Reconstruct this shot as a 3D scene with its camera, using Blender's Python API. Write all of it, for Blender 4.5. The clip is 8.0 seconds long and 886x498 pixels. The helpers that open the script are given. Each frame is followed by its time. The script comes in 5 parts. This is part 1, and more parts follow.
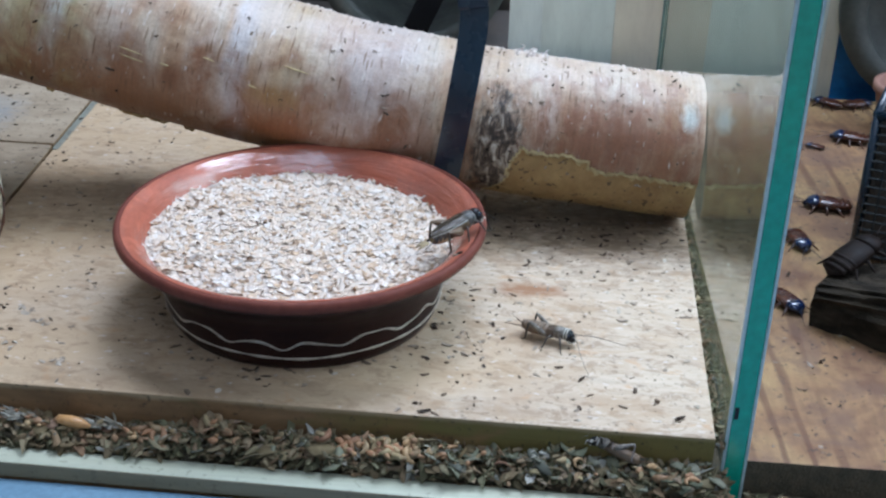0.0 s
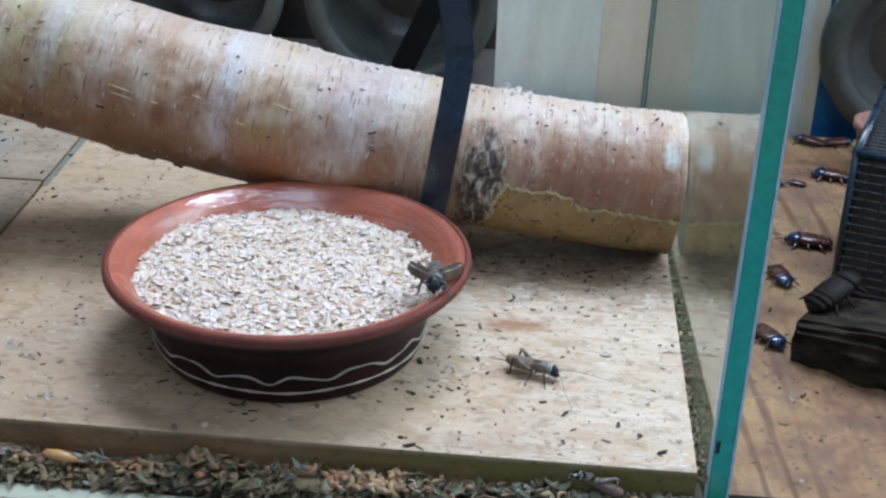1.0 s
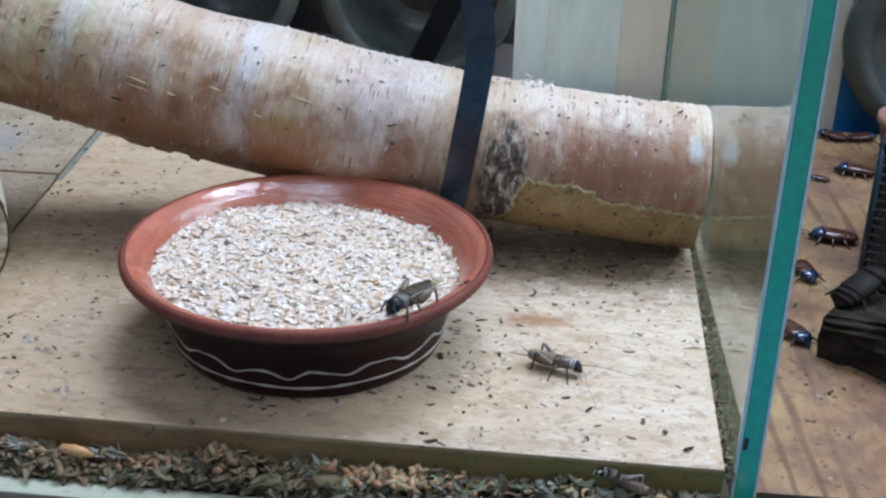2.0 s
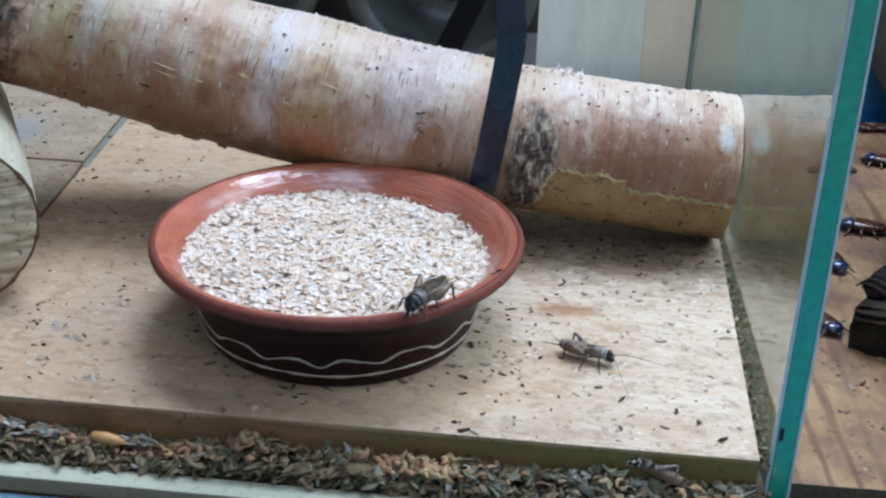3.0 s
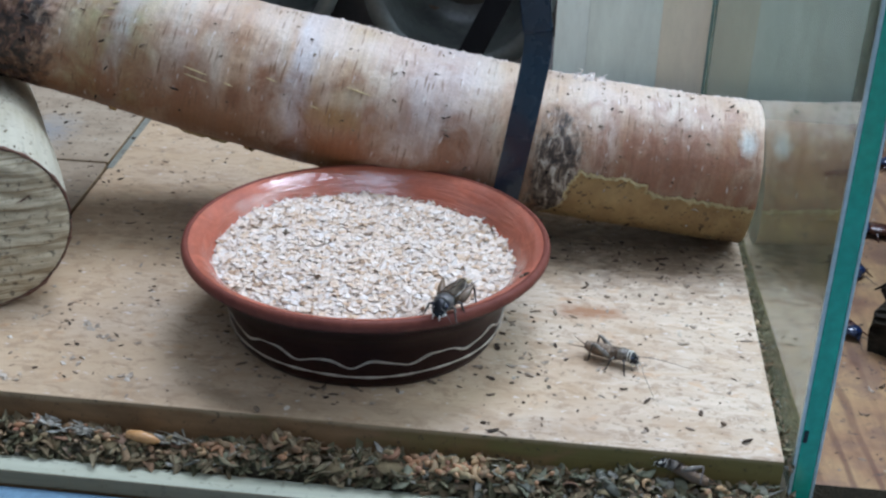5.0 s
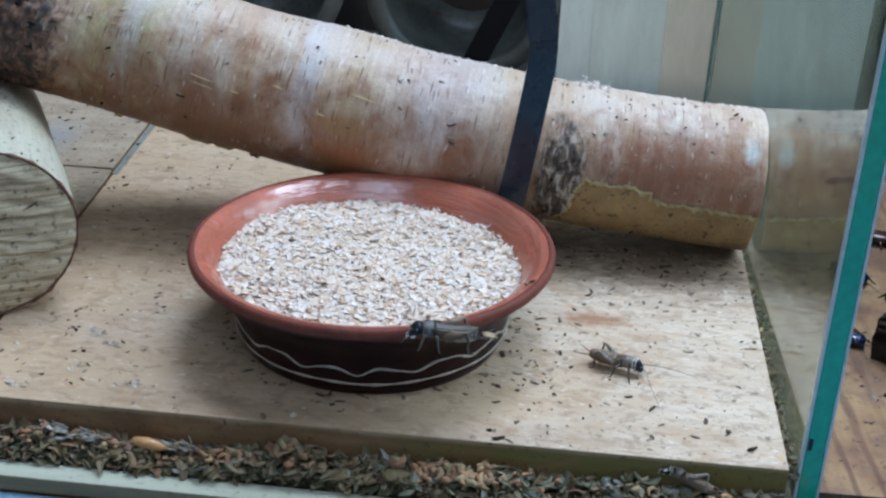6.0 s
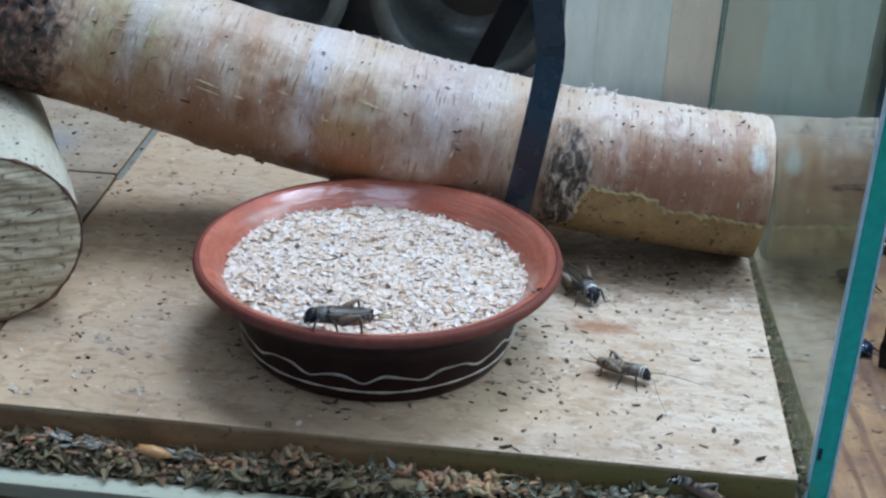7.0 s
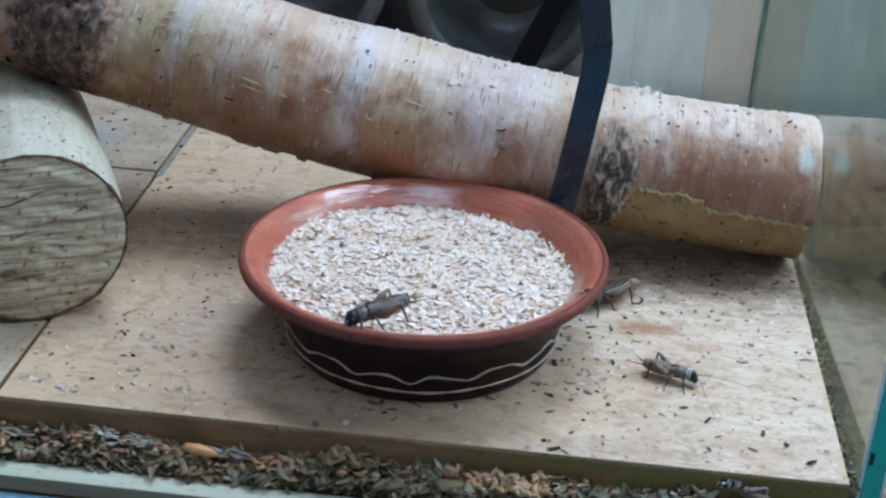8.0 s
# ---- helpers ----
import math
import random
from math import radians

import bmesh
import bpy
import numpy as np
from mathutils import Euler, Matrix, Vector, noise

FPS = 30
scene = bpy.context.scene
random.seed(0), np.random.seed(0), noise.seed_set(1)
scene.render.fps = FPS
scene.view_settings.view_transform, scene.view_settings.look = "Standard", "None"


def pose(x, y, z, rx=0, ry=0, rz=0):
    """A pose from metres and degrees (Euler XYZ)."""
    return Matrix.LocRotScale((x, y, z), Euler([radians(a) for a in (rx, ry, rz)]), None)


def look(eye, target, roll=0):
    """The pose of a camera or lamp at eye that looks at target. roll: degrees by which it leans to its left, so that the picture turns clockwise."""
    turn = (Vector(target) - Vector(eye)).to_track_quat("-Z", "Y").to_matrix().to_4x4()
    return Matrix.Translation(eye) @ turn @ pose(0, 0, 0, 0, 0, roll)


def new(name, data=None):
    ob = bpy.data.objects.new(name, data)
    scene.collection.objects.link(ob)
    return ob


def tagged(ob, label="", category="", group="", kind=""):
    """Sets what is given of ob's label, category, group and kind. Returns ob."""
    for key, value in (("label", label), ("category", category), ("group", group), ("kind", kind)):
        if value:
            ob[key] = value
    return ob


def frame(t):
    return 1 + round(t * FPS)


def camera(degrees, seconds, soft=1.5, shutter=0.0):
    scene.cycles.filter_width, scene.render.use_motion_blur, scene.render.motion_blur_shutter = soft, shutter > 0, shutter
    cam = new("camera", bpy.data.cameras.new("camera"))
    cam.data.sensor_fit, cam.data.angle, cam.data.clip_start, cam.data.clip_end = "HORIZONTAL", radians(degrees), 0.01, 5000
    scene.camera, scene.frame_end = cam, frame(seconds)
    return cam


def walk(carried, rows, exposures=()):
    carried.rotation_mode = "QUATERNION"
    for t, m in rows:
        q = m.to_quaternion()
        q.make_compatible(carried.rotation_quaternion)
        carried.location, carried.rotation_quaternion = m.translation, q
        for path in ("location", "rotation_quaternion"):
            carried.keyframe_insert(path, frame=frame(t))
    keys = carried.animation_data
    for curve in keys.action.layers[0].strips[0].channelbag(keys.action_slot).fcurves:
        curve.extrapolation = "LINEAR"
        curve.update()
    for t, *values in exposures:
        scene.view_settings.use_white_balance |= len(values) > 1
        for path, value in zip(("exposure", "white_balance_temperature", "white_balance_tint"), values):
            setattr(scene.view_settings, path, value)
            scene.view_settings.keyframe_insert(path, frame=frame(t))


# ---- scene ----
cam = camera(38.00, 8.0, 2.4)
PATH = [
    (0, (0.09307, -0.42933, 0.24741), (0.06038, -0.07498, 0.06475), 1.513),
    (0.5, (0.09704, -0.43328, 0.25319), (0.06534, -0.07609, 0.07595), 1.549),
    (1, (0.09472, -0.43444, 0.25012), (0.06480, -0.07485, 0.07749), 1.790),
    (1.5, (0.09343, -0.43152, 0.24691), (0.06166, -0.07189, 0.07472), 1.694),
    (3, (0.08207, -0.42827, 0.24205), (0.04635, -0.07040, 0.06696), 1.691),
    (3.5, (0.07895, -0.42968, 0.24274), (0.04180, -0.07257, 0.06642), 1.709),
    (4, (0.07738, -0.43383, 0.24534), (0.04107, -0.07692, 0.06844), 1.728),
    (4.5, (0.07543, -0.43464, 0.24626), (0.03933, -0.07741, 0.06994), 1.855),
    (5, (0.07209, -0.43546, 0.24664), (0.03667, -0.07779, 0.07109), 2.000),
    (6.5, (0.06904, -0.43666, 0.24922), (0.03407, -0.07820, 0.07521), 2.208),
    (7, (0.06630, -0.43422, 0.24860), (0.03151, -0.07548, 0.07512), 2.317),
    (7.5, (0.05896, -0.43315, 0.24892), (0.02162, -0.07533, 0.07410), 2.355),
    (8, (0.05643, -0.43274, 0.24862), (0.01553, -0.07533, 0.07373), 2.230),
]
# stops, kelvin and tint of the picture, which drift a little
LIGHTING = [(0, 0.28, 6120, 7), (2.8, 0.33, 6120, 7), (4.3, 0.33, 6120, 7), (4.5, 0.19, 6220, 8), (5.2, 0.19, 6220, 8), (6.3, 0.17, 5880, 4), (8, 0.17, 5860, 4)]
walk(cam, [(t, look(eye, target, roll)) for t, eye, target, roll in PATH], exposures=LIGHTING)

# ---- world and light ----
world = bpy.data.worlds.new("sky")
scene.world = world
world.use_nodes = True
_n = world.node_tree.nodes
_sky = _n.new("ShaderNodeTexSky")
_sky.sky_type, _sky.sun_disc = "NISHITA", False
_sky.sun_elevation, _sky.sun_rotation = radians(50), radians(40)
world.node_tree.links.new(_sky.outputs[0], _n["Background"].inputs[0])
_n["Background"].inputs[1].default_value = 0.12


def area_lamp(name, m, sx, sy, watts, colour):
    data = bpy.data.lights.new(name, "AREA")
    data.shape, data.size, data.size_y, data.energy, data.color = "RECTANGLE", sx, sy, watts, colour
    ob = new(name, data)
    ob.matrix_world = m
    return ob


area_lamp("skylight_lamp", look((0.20, 0.50, 1.49), (0.13, 0.24, 0.0)), 0.75, 0.60, 20.5, (0.715, 0.805, 1.0))
area_lamp("roof_window_lamp", look((0.05, -0.86, 1.50), (0.05, -0.84, 0.0)), 0.70, 0.95, 5.0, (0.715, 0.805, 1.0))
area_lamp("window_lamp", look((0.94, 0.22, 0.80), (0.0, 0.0, 0.0)), 0.85, 0.8, 9.3, (0.715, 0.805, 1.0))


# ---- materials ----
def nodes_of(name):
    m = bpy.data.materials.new(name)
    m.use_nodes = True
    return m, m.node_tree.nodes, m.node_tree.links, m.node_tree.nodes["Principled BSDF"]


def coords(n, l, kind="Object", scale=(1, 1, 1), loc=(0, 0, 0), rot=(0, 0, 0)):
    tc, mp = n.new("ShaderNodeTexCoord"), n.new("ShaderNodeMapping")
    mp.inputs["Scale"].default_value, mp.inputs["Location"].default_value = scale, loc
    mp.inputs["Rotation"].default_value = rot
    l.new(tc.outputs[kind], mp.inputs[0])
    return mp.outputs[0]


def noise_tex(n, l, vec, scale, detail=3.0, rough=0.55, distort=0.0):
    t = n.new("ShaderNodeTexNoise")
    t.inputs["Scale"].default_value, t.inputs["Detail"].default_value = scale, detail
    t.inputs["Roughness"].default_value, t.inputs["Distortion"].default_value = rough, distort
    l.new(vec, t.inputs["Vector"])
    return t.outputs["Fac"]


def ramp(n, l, fac, stops):
    r = n.new("ShaderNodeValToRGB")
    e = r.color_ramp.elements
    while len(e) < len(stops):
        e.new(0.5)
    for k, (p, c) in zip(e, stops):
        k.position, k.color = p, (*c, 1) if len(c) == 3 else c
    l.new(fac, r.inputs[0])
    return r.outputs[0]


def grey(p0, p1, a=0.0, b=1.0):
    return [(p0, (a, a, a)), (p1, (b, b, b))]


def mix(n, l, fac, a, b, mode="MIX"):
    m = n.new("ShaderNodeMix")
    m.data_type, m.blend_type = "RGBA", mode
    for sock, v in ((m.inputs[0], fac), (m.inputs[6], a), (m.inputs[7], b)):
        if isinstance(v, (int, float)):
            sock.default_value = v
        elif isinstance(v, tuple):
            sock.default_value = (*v, 1)
        else:
            l.new(v, sock)
    return m.outputs[2]


def bump(n, l, bsdf, height, strength, dist):
    b = n.new("ShaderNodeBump")
    b.inputs["Strength"].default_value, b.inputs["Distance"].default_value = strength, dist
    l.new(height, b.inputs["Height"])
    l.new(b.outputs[0], bsdf.inputs["Normal"])
    l.new(b.outputs[0], bsdf.inputs["Coat Normal"])


def scaled(n, l, value, by):
    m = n.new("ShaderNodeMath")
    m.operation = "MULTIPLY"
    l.new(value, m.inputs[0])
    m.inputs[1].default_value = by
    return m.outputs[0]


def mottled(name, a, b, scale=60, fine=600, rough=0.6, bumpy=0.3, dist=0.0004, stretch=(1, 1, 1), metal=0.0, coat=0.0, spec=0.5):
    """A material of two colours mixed at two scales, with a fine relief."""
    m, n, l, p = nodes_of(name)
    v = coords(n, l, scale=stretch)
    big, small = noise_tex(n, l, v, scale, 4), noise_tex(n, l, v, fine, 3)
    c = mix(n, l, ramp(n, l, big, grey(0.35, 0.65)), a, b)
    c = mix(n, l, 0.35, c, ramp(n, l, small, grey(0.3, 0.7, 0.35, 1.0)), "MULTIPLY")
    l.new(c, p.inputs["Base Color"])
    l.new(ramp(n, l, big, grey(0.3, 0.7, max(rough - 0.08, 0.03), min(rough + 0.1, 1))), p.inputs["Roughness"])
    p.inputs["Metallic"].default_value, p.inputs["Coat Weight"].default_value = metal, coat
    p.inputs["Coat Roughness"].default_value = 0.07
    p.inputs["Specular IOR Level"].default_value = spec
    bump(n, l, p, small, bumpy, dist)
    return m


def varied(name, stops, rough=0.7, bumpy=0.2, spec=0.4, fine=900):
    """Each loose piece takes its own colour from the stops."""
    m, n, l, p = nodes_of(name)
    g = n.new("ShaderNodeNewGeometry")
    c = ramp(n, l, g.outputs["Random Per Island"], stops)
    f = noise_tex(n, l, coords(n, l), fine, 3)
    c = mix(n, l, 0.4, c, ramp(n, l, f, grey(0.3, 0.75, 0.45, 1.0)), "MULTIPLY")
    l.new(c, p.inputs["Base Color"])
    p.inputs["Roughness"].default_value, p.inputs["Specular IOR Level"].default_value = rough, spec
    bump(n, l, p, f, bumpy, 0.0002)
    return m


def wood(name, light, dark, stain, grain=(12, 160, 160), rings=1.0, stains=0.5, rough=0.6, turn=0.0, speck=0.5, smear=0.0, smudge=False):
    """Sawn board: long grain, broad stains, small dirt specks."""
    m, n, l, p = nodes_of(name)
    v = coords(n, l, rot=(0, 0, turn))
    vg = coords(n, l, scale=grain, rot=(0, 0, turn))
    g1, g2 = noise_tex(n, l, vg, 1.0, 5, 0.6, 0.6 * rings), noise_tex(n, l, vg, 4.0, 4, 0.7)
    c = mix(n, l, ramp(n, l, g1, grey(0.36, 0.66)), light, dark)
    c = mix(n, l, 0.42, c, ramp(n, l, g2, grey(0.3, 0.7, 0.55, 1.0)), "MULTIPLY")
    s = noise_tex(n, l, v, 16, 5, 0.65)
    c = mix(n, l, ramp(n, l, s, [(0.5, (0, 0, 0)), (0.72, (stains,) * 3)]), c, stain)
    d = noise_tex(n, l, v, 330, 2, 0.6)
    c = mix(n, l, ramp(n, l, d, [(0.60, (0, 0, 0)), (0.68, (speck,) * 3)]), c, (0.07, 0.05, 0.035))
    if smear:
        b = noise_tex(n, l, coords(n, l, scale=(7, 12, 12), loc=(1.3, 0.4, 0)), 1.0, 3, 0.5)
        sx = n.new("ShaderNodeSeparateXYZ")
        l.new(v, sx.inputs[0])
        ad = n.new("ShaderNodeMath")
        ad.operation = "MULTIPLY_ADD"
        l.new(sx.outputs[0], ad.inputs[0])
        ad.inputs[1].default_value = -1.3
        l.new(b, ad.inputs[2])
        b = ad.outputs[0]
        c = mix(n, l, ramp(n, l, b, [(0.36, (0, 0, 0)), (0.64, (0.9,) * 3)]), c, (0.51, 0.37, 0.23))
        e = noise_tex(n, l, coords(n, l, scale=(95, 190, 190), loc=(2, 5, 0)), 1.0, 5, 0.72, 0.8)
        c = mix(n, l, ramp(n, l, e, [(0.51, (0, 0, 0)), (0.61, (smear,) * 3)]), c, (0.30, 0.20, 0.122))
        g = noise_tex(n, l, coords(n, l, scale=(32, 60, 60), loc=(4, 9, 0)), 1.0, 5, 0.7, 1.0)
        c = mix(n, l, ramp(n, l, g, [(0.48, (0, 0, 0)), (0.62, (smear * 0.8,) * 3)]), c, (0.42, 0.285, 0.168))
        w = noise_tex(n, l, coords(n, l, scale=(200, 330, 300), loc=(7, 1, 0)), 1.0, 2, 0.5)
        c = mix(n, l, ramp(n, l, w, [(0.64, (0, 0, 0)), (0.74, (0.5,) * 3)]), c, (0.74, 0.70, 0.655))
        f = noise_tex(n, l, coords(n, l, scale=(70, 110, 110), loc=(11, 3, 0)), 1.0, 4, 0.7, 0.6)
        c = mix(n, l, ramp(n, l, f, [(0.60, (0, 0, 0)), (0.70, (0.55,) * 3)]), c, (0.52, 0.30, 0.15))
        # brown dust and droppings trodden in beside the log, darkened further as painted shade
        # the last spot is a strip at the board's front edge
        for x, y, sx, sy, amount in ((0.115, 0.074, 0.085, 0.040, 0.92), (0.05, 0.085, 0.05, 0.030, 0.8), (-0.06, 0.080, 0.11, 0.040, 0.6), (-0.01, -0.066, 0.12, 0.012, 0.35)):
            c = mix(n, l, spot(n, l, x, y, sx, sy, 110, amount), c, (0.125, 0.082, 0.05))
        # a rust-coloured spill
        d = n.new("ShaderNodeVectorMath")
        d.operation = "LENGTH"
        l.new(coords(n, l, scale=(55, 135, 1), loc=(-0.0865 * 55, -0.0205 * 135, 0)), d.inputs[0])
        a = n.new("ShaderNodeMath")
        a.operation = "MULTIPLY_ADD"
        l.new(noise_tex(n, l, coords(n, l, scale=(160, 300, 1)), 1.0, 4, 0.65), a.inputs[0])
        a.inputs[1].default_value = 1.6
        l.new(d.outputs["Value"], a.inputs[2])
        c = mix(n, l, ramp(n, l, scaled(n, l, a.outputs[0], 0.5), [(0.52, (0.9, 0.9, 0.9)), (0.92, (0, 0, 0))]), c, (0.30, 0.145, 0.07))
    if smudge:
        c = mix(n, l, spot(n, l, -0.2005, 0.166, 0.020, 0.034, 130, 0.7), c, (0.26, 0.28, 0.29))
    l.new(c, p.inputs["Base Color"])
    p.inputs["Roughness"].default_value, p.inputs["Specular IOR Level"].default_value = rough, 0.3
    bump(n, l, p, g2, 0.25, 0.0004)
    return m


def pane_glass(name, tint, film=0.0):
    m, n, l, p = nodes_of(name)
    p.inputs["Base Color"].default_value, p.inputs["Roughness"].default_value = (*tint, 1), 0.0
    p.inputs["Transmission Weight"].default_value, p.inputs["IOR"].default_value = 1.0, 1.5
    if film:
        # dried-on dirt: a thin film in drips and a thicker splashed strip at the foot
        v = coords(n, l)
        s = n.new("ShaderNodeSeparateXYZ")
        l.new(v, s.inputs[0])
        a = n.new("ShaderNodeMath")
        a.operation = "MULTIPLY_ADD"
        l.new(s.outputs[2], a.inputs[0])
        a.inputs[1].default_value = -14.0
        l.new(noise_tex(n, l, coords(n, l, scale=(1, 70, 40)), 1.0, 5, 0.65), a.inputs[2])
        l.new(ramp(n, l, a.outputs[0], [(-0.0, (1 - film * 0.4,) * 3), (0.40, (1 - film,) * 3), (0.72, (1 - 3.2 * film,) * 3)]), p.inputs["Transmission Weight"])
        l.new(mix(n, l, noise_tex(n, l, v, 60, 4), tint, (0.16, 0.23, 0.15)), p.inputs["Base Color"])
    return m


def belt(n, l, v, middle, wide, wobble, amount):
    """A soft ring round the log at one place along it, with a wavering edge."""
    s = n.new("ShaderNodeSeparateXYZ")
    l.new(v, s.inputs[0])
    a = n.new("ShaderNodeMath")
    a.operation = "MULTIPLY_ADD"
    l.new(wobble, a.inputs[0])
    a.inputs[1].default_value = 0.018
    l.new(s.outputs[0], a.inputs[2])
    d = n.new("ShaderNodeMath")
    d.operation = "SUBTRACT"
    l.new(a.outputs[0], d.inputs[0])
    d.inputs[1].default_value = middle + 0.009
    e = n.new("ShaderNodeMath")
    e.operation = "ABSOLUTE"
    l.new(d.outputs[0], e.inputs[0])
    return ramp(n, l, scaled(n, l, e.outputs[0], 0.5 / wide), [(0.22, (amount,) * 3), (0.62, (0, 0, 0))])


def birch_bark():
    """Paper bark: the map runs along the log (u) and round it (v), in metres."""
    m, n, l, p = nodes_of("birch_bark")
    flat = coords(n, l, "UV")
    band = noise_tex(n, l, coords(n, l, "UV", (48, 7, 1)), 1.0, 3, 0.5, 0.3)
    blotch = noise_tex(n, l, coords(n, l, "UV", (34, 26, 1), (3, 5, 0)), 1.0, 4, 0.6, 0.5)
    streak = noise_tex(n, l, coords(n, l, "UV", (560, 26, 1)), 1.0, 4, 0.65)
    tick = noise_tex(n, l, coords(n, l, "UV", (760, 95, 1), (9, 2, 0)), 1.0, 1, 0.4)
    fine = noise_tex(n, l, coords(n, l, "UV", (700, 700, 1)), 1.0, 4, 0.7)
    wob = noise_tex(n, l, coords(n, l, "UV", (20, 30, 1), (2, 2, 0)), 1.0, 4, 0.6)
    c = ramp(n, l, band, [(0.32, (0.46, 0.27, 0.145)), (0.42, (0.58, 0.40, 0.255)), (0.52, (0.655, 0.51, 0.375)), (0.62, (0.65, 0.545, 0.43)), (0.72, (0.50, 0.315, 0.18))])
    for middle, wide, tint, amount in ((-0.122, 0.018, (0.50, 0.46, 0.22), 0.75), (-0.118, 0.005, (0.62, 0.64, 0.66), 0.55), (-0.043, 0.006, (0.70, 0.695, 0.73), 0.62), (0.012, 0.019, (0.67, 0.65, 0.685), 0.52), (-0.022, 0.007, (0.50, 0.35, 0.17), 0.5), (0.083, 0.006, (0.74, 0.66, 0.59), 0.5)):
        c = mix(n, l, belt(n, l, flat, middle, wide, wob, amount), c, tint)
    c = mix(n, l, ramp(n, l, blotch, [(0.48, (0, 0, 0)), (0.66, (0.5,) * 3)]), c, (0.46, 0.28, 0.155))
    # rust-red weathered flank, browned further below as painted shade, and chalky paler upper side
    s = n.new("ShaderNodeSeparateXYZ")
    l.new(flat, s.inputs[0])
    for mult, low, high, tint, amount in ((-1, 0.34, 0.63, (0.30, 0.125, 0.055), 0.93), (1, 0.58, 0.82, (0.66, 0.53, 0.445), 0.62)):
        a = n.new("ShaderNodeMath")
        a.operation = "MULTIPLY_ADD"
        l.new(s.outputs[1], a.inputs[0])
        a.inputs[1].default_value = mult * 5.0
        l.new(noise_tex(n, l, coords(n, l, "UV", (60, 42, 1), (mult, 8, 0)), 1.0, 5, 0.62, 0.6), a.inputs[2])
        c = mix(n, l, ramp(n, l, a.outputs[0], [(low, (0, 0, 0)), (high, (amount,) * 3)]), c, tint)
    for u0, v0, su, sv, tint in ((0.114, 0.0110, 0.058, 0.027, (0.27, 0.105, 0.052)), (0.034, -0.018, 0.022, 0.020, (0.36, 0.17, 0.10)), (-0.021, -0.014, 0.014, 0.020, (0.38, 0.155, 0.065)), (-0.078, -0.014, 0.030, 0.018, (0.33, 0.155, 0.075)), (-0.026, 0.002, 0.014, 0.006, (0.40, 0.23, 0.085)), (-0.069, 0.000, 0.008, 0.006, (0.27, 0.12, 0.055)), (0.145, 0.024, 0.0045, 0.008, (0.64, 0.655, 0.60))):
        d = n.new("ShaderNodeVectorMath")
        d.operation = "LENGTH"
        l.new(coords(n, l, "UV", (1 / su, 1 / sv, 1), (-u0 / su, -v0 / sv, 0)), d.inputs[0])
        a = n.new("ShaderNodeMath")
        a.operation = "MULTIPLY_ADD"
        l.new(noise_tex(n, l, coords(n, l, "UV", (150, 90, 1), (u0 * 50, 1, 0)), 1.0, 5, 0.65, 0.5), a.inputs[0])
        a.inputs[1].default_value = 1.8
        l.new(d.outputs["Value"], a.inputs[2])
        c = mix(n, l, ramp(n, l, scaled(n, l, a.outputs[0], 0.5), [(0.58, (0.88, 0.88, 0.88)), (1.0, (0, 0, 0))]), c, tint)
    c = mix(n, l, 0.45, c, ramp(n, l, streak, grey(0.3, 0.7, 0.55, 1.0)), "MULTIPLY")
    c = mix(n, l, ramp(n, l, tick, [(0.645, (0, 0, 0)), (0.72, (0.72,) * 3)]), c, (0.19, 0.10, 0.05))
    chalk = noise_tex(n, l, coords(n, l, "UV", (420, 120, 1), (5, 1, 0)), 1.0, 2, 0.5)
    c = mix(n, l, ramp(n, l, chalk, [(0.66, (0, 0, 0)), (0.74, (0.5,) * 3)]), c, (0.82, 0.78, 0.72))
    spot = noise_tex(n, l, coords(n, l, "UV", (300, 300, 1), (4, 4, 0)), 1.0, 2, 0.5)
    c = mix(n, l, ramp(n, l, spot, [(0.70, (0, 0, 0)), (0.78, (0.5,) * 3)]), c, (0.22, 0.12, 0.075))
    c = mix(n, l, 0.42, c, ramp(n, l, fine, grey(0.3, 0.7, 0.5, 1.0)), "MULTIPLY")
    # knots: rough dark scars with a torn outline
    swirl = noise_tex(n, l, coords(n, l, "UV", (300, 130, 1)), 1.0, 7, 0.72, 0.9)
    grey_scar = ramp(n, l, swirl, [(0.36, (0.010, 0.008, 0.007)), (0.46, (0.05, 0.035, 0.027)), (0.53, (0.20, 0.15, 0.11)), (0.60, (0.42, 0.37, 0.31)), (0.70, (0.60, 0.55, 0.47))])
    burl = noise_tex(n, l, coords(n, l, "UV", (260, 190, 1)), 1.0, 6, 0.68, 0.4)
    red_scar = ramp(n, l, burl, [(0.38, (0.012, 0.009, 0.008)), (0.47, (0.040, 0.023, 0.017)), (0.55, (0.13, 0.062, 0.036)), (0.63, (0.22, 0.125, 0.075)), (0.72, (0.44, 0.36, 0.26))])
    edge = noise_tex(n, l, coords(n, l, "UV", (230, 160, 1), (5, 5, 0)), 1.0, 5, 0.65, 0.6)
    for u0, v0, su, sv, scar in ((0.0672, -0.002, 0.0120, 0.031, grey_scar), (-0.163, -0.004, 0.0225, 0.046, red_scar)):
        d = n.new("ShaderNodeVectorMath")
        d.operation = "LENGTH"
        l.new(coords(n, l, "UV", (1 / su, 1 / sv, 1), (-u0 / su, -v0 / sv, 0)), d.inputs[0])
        a = n.new("ShaderNodeMath")
        a.operation = "MULTIPLY_ADD"
        l.new(edge, a.inputs[0])
        a.inputs[1].default_value = 1.5
        l.new(d.outputs["Value"], a.inputs[2])
        c = mix(n, l, ramp(n, l, scaled(n, l, a.outputs[0], 0.5), [(0.70, (0.97, 0.97, 0.97)), (0.86, (0, 0, 0))]), c, scar)
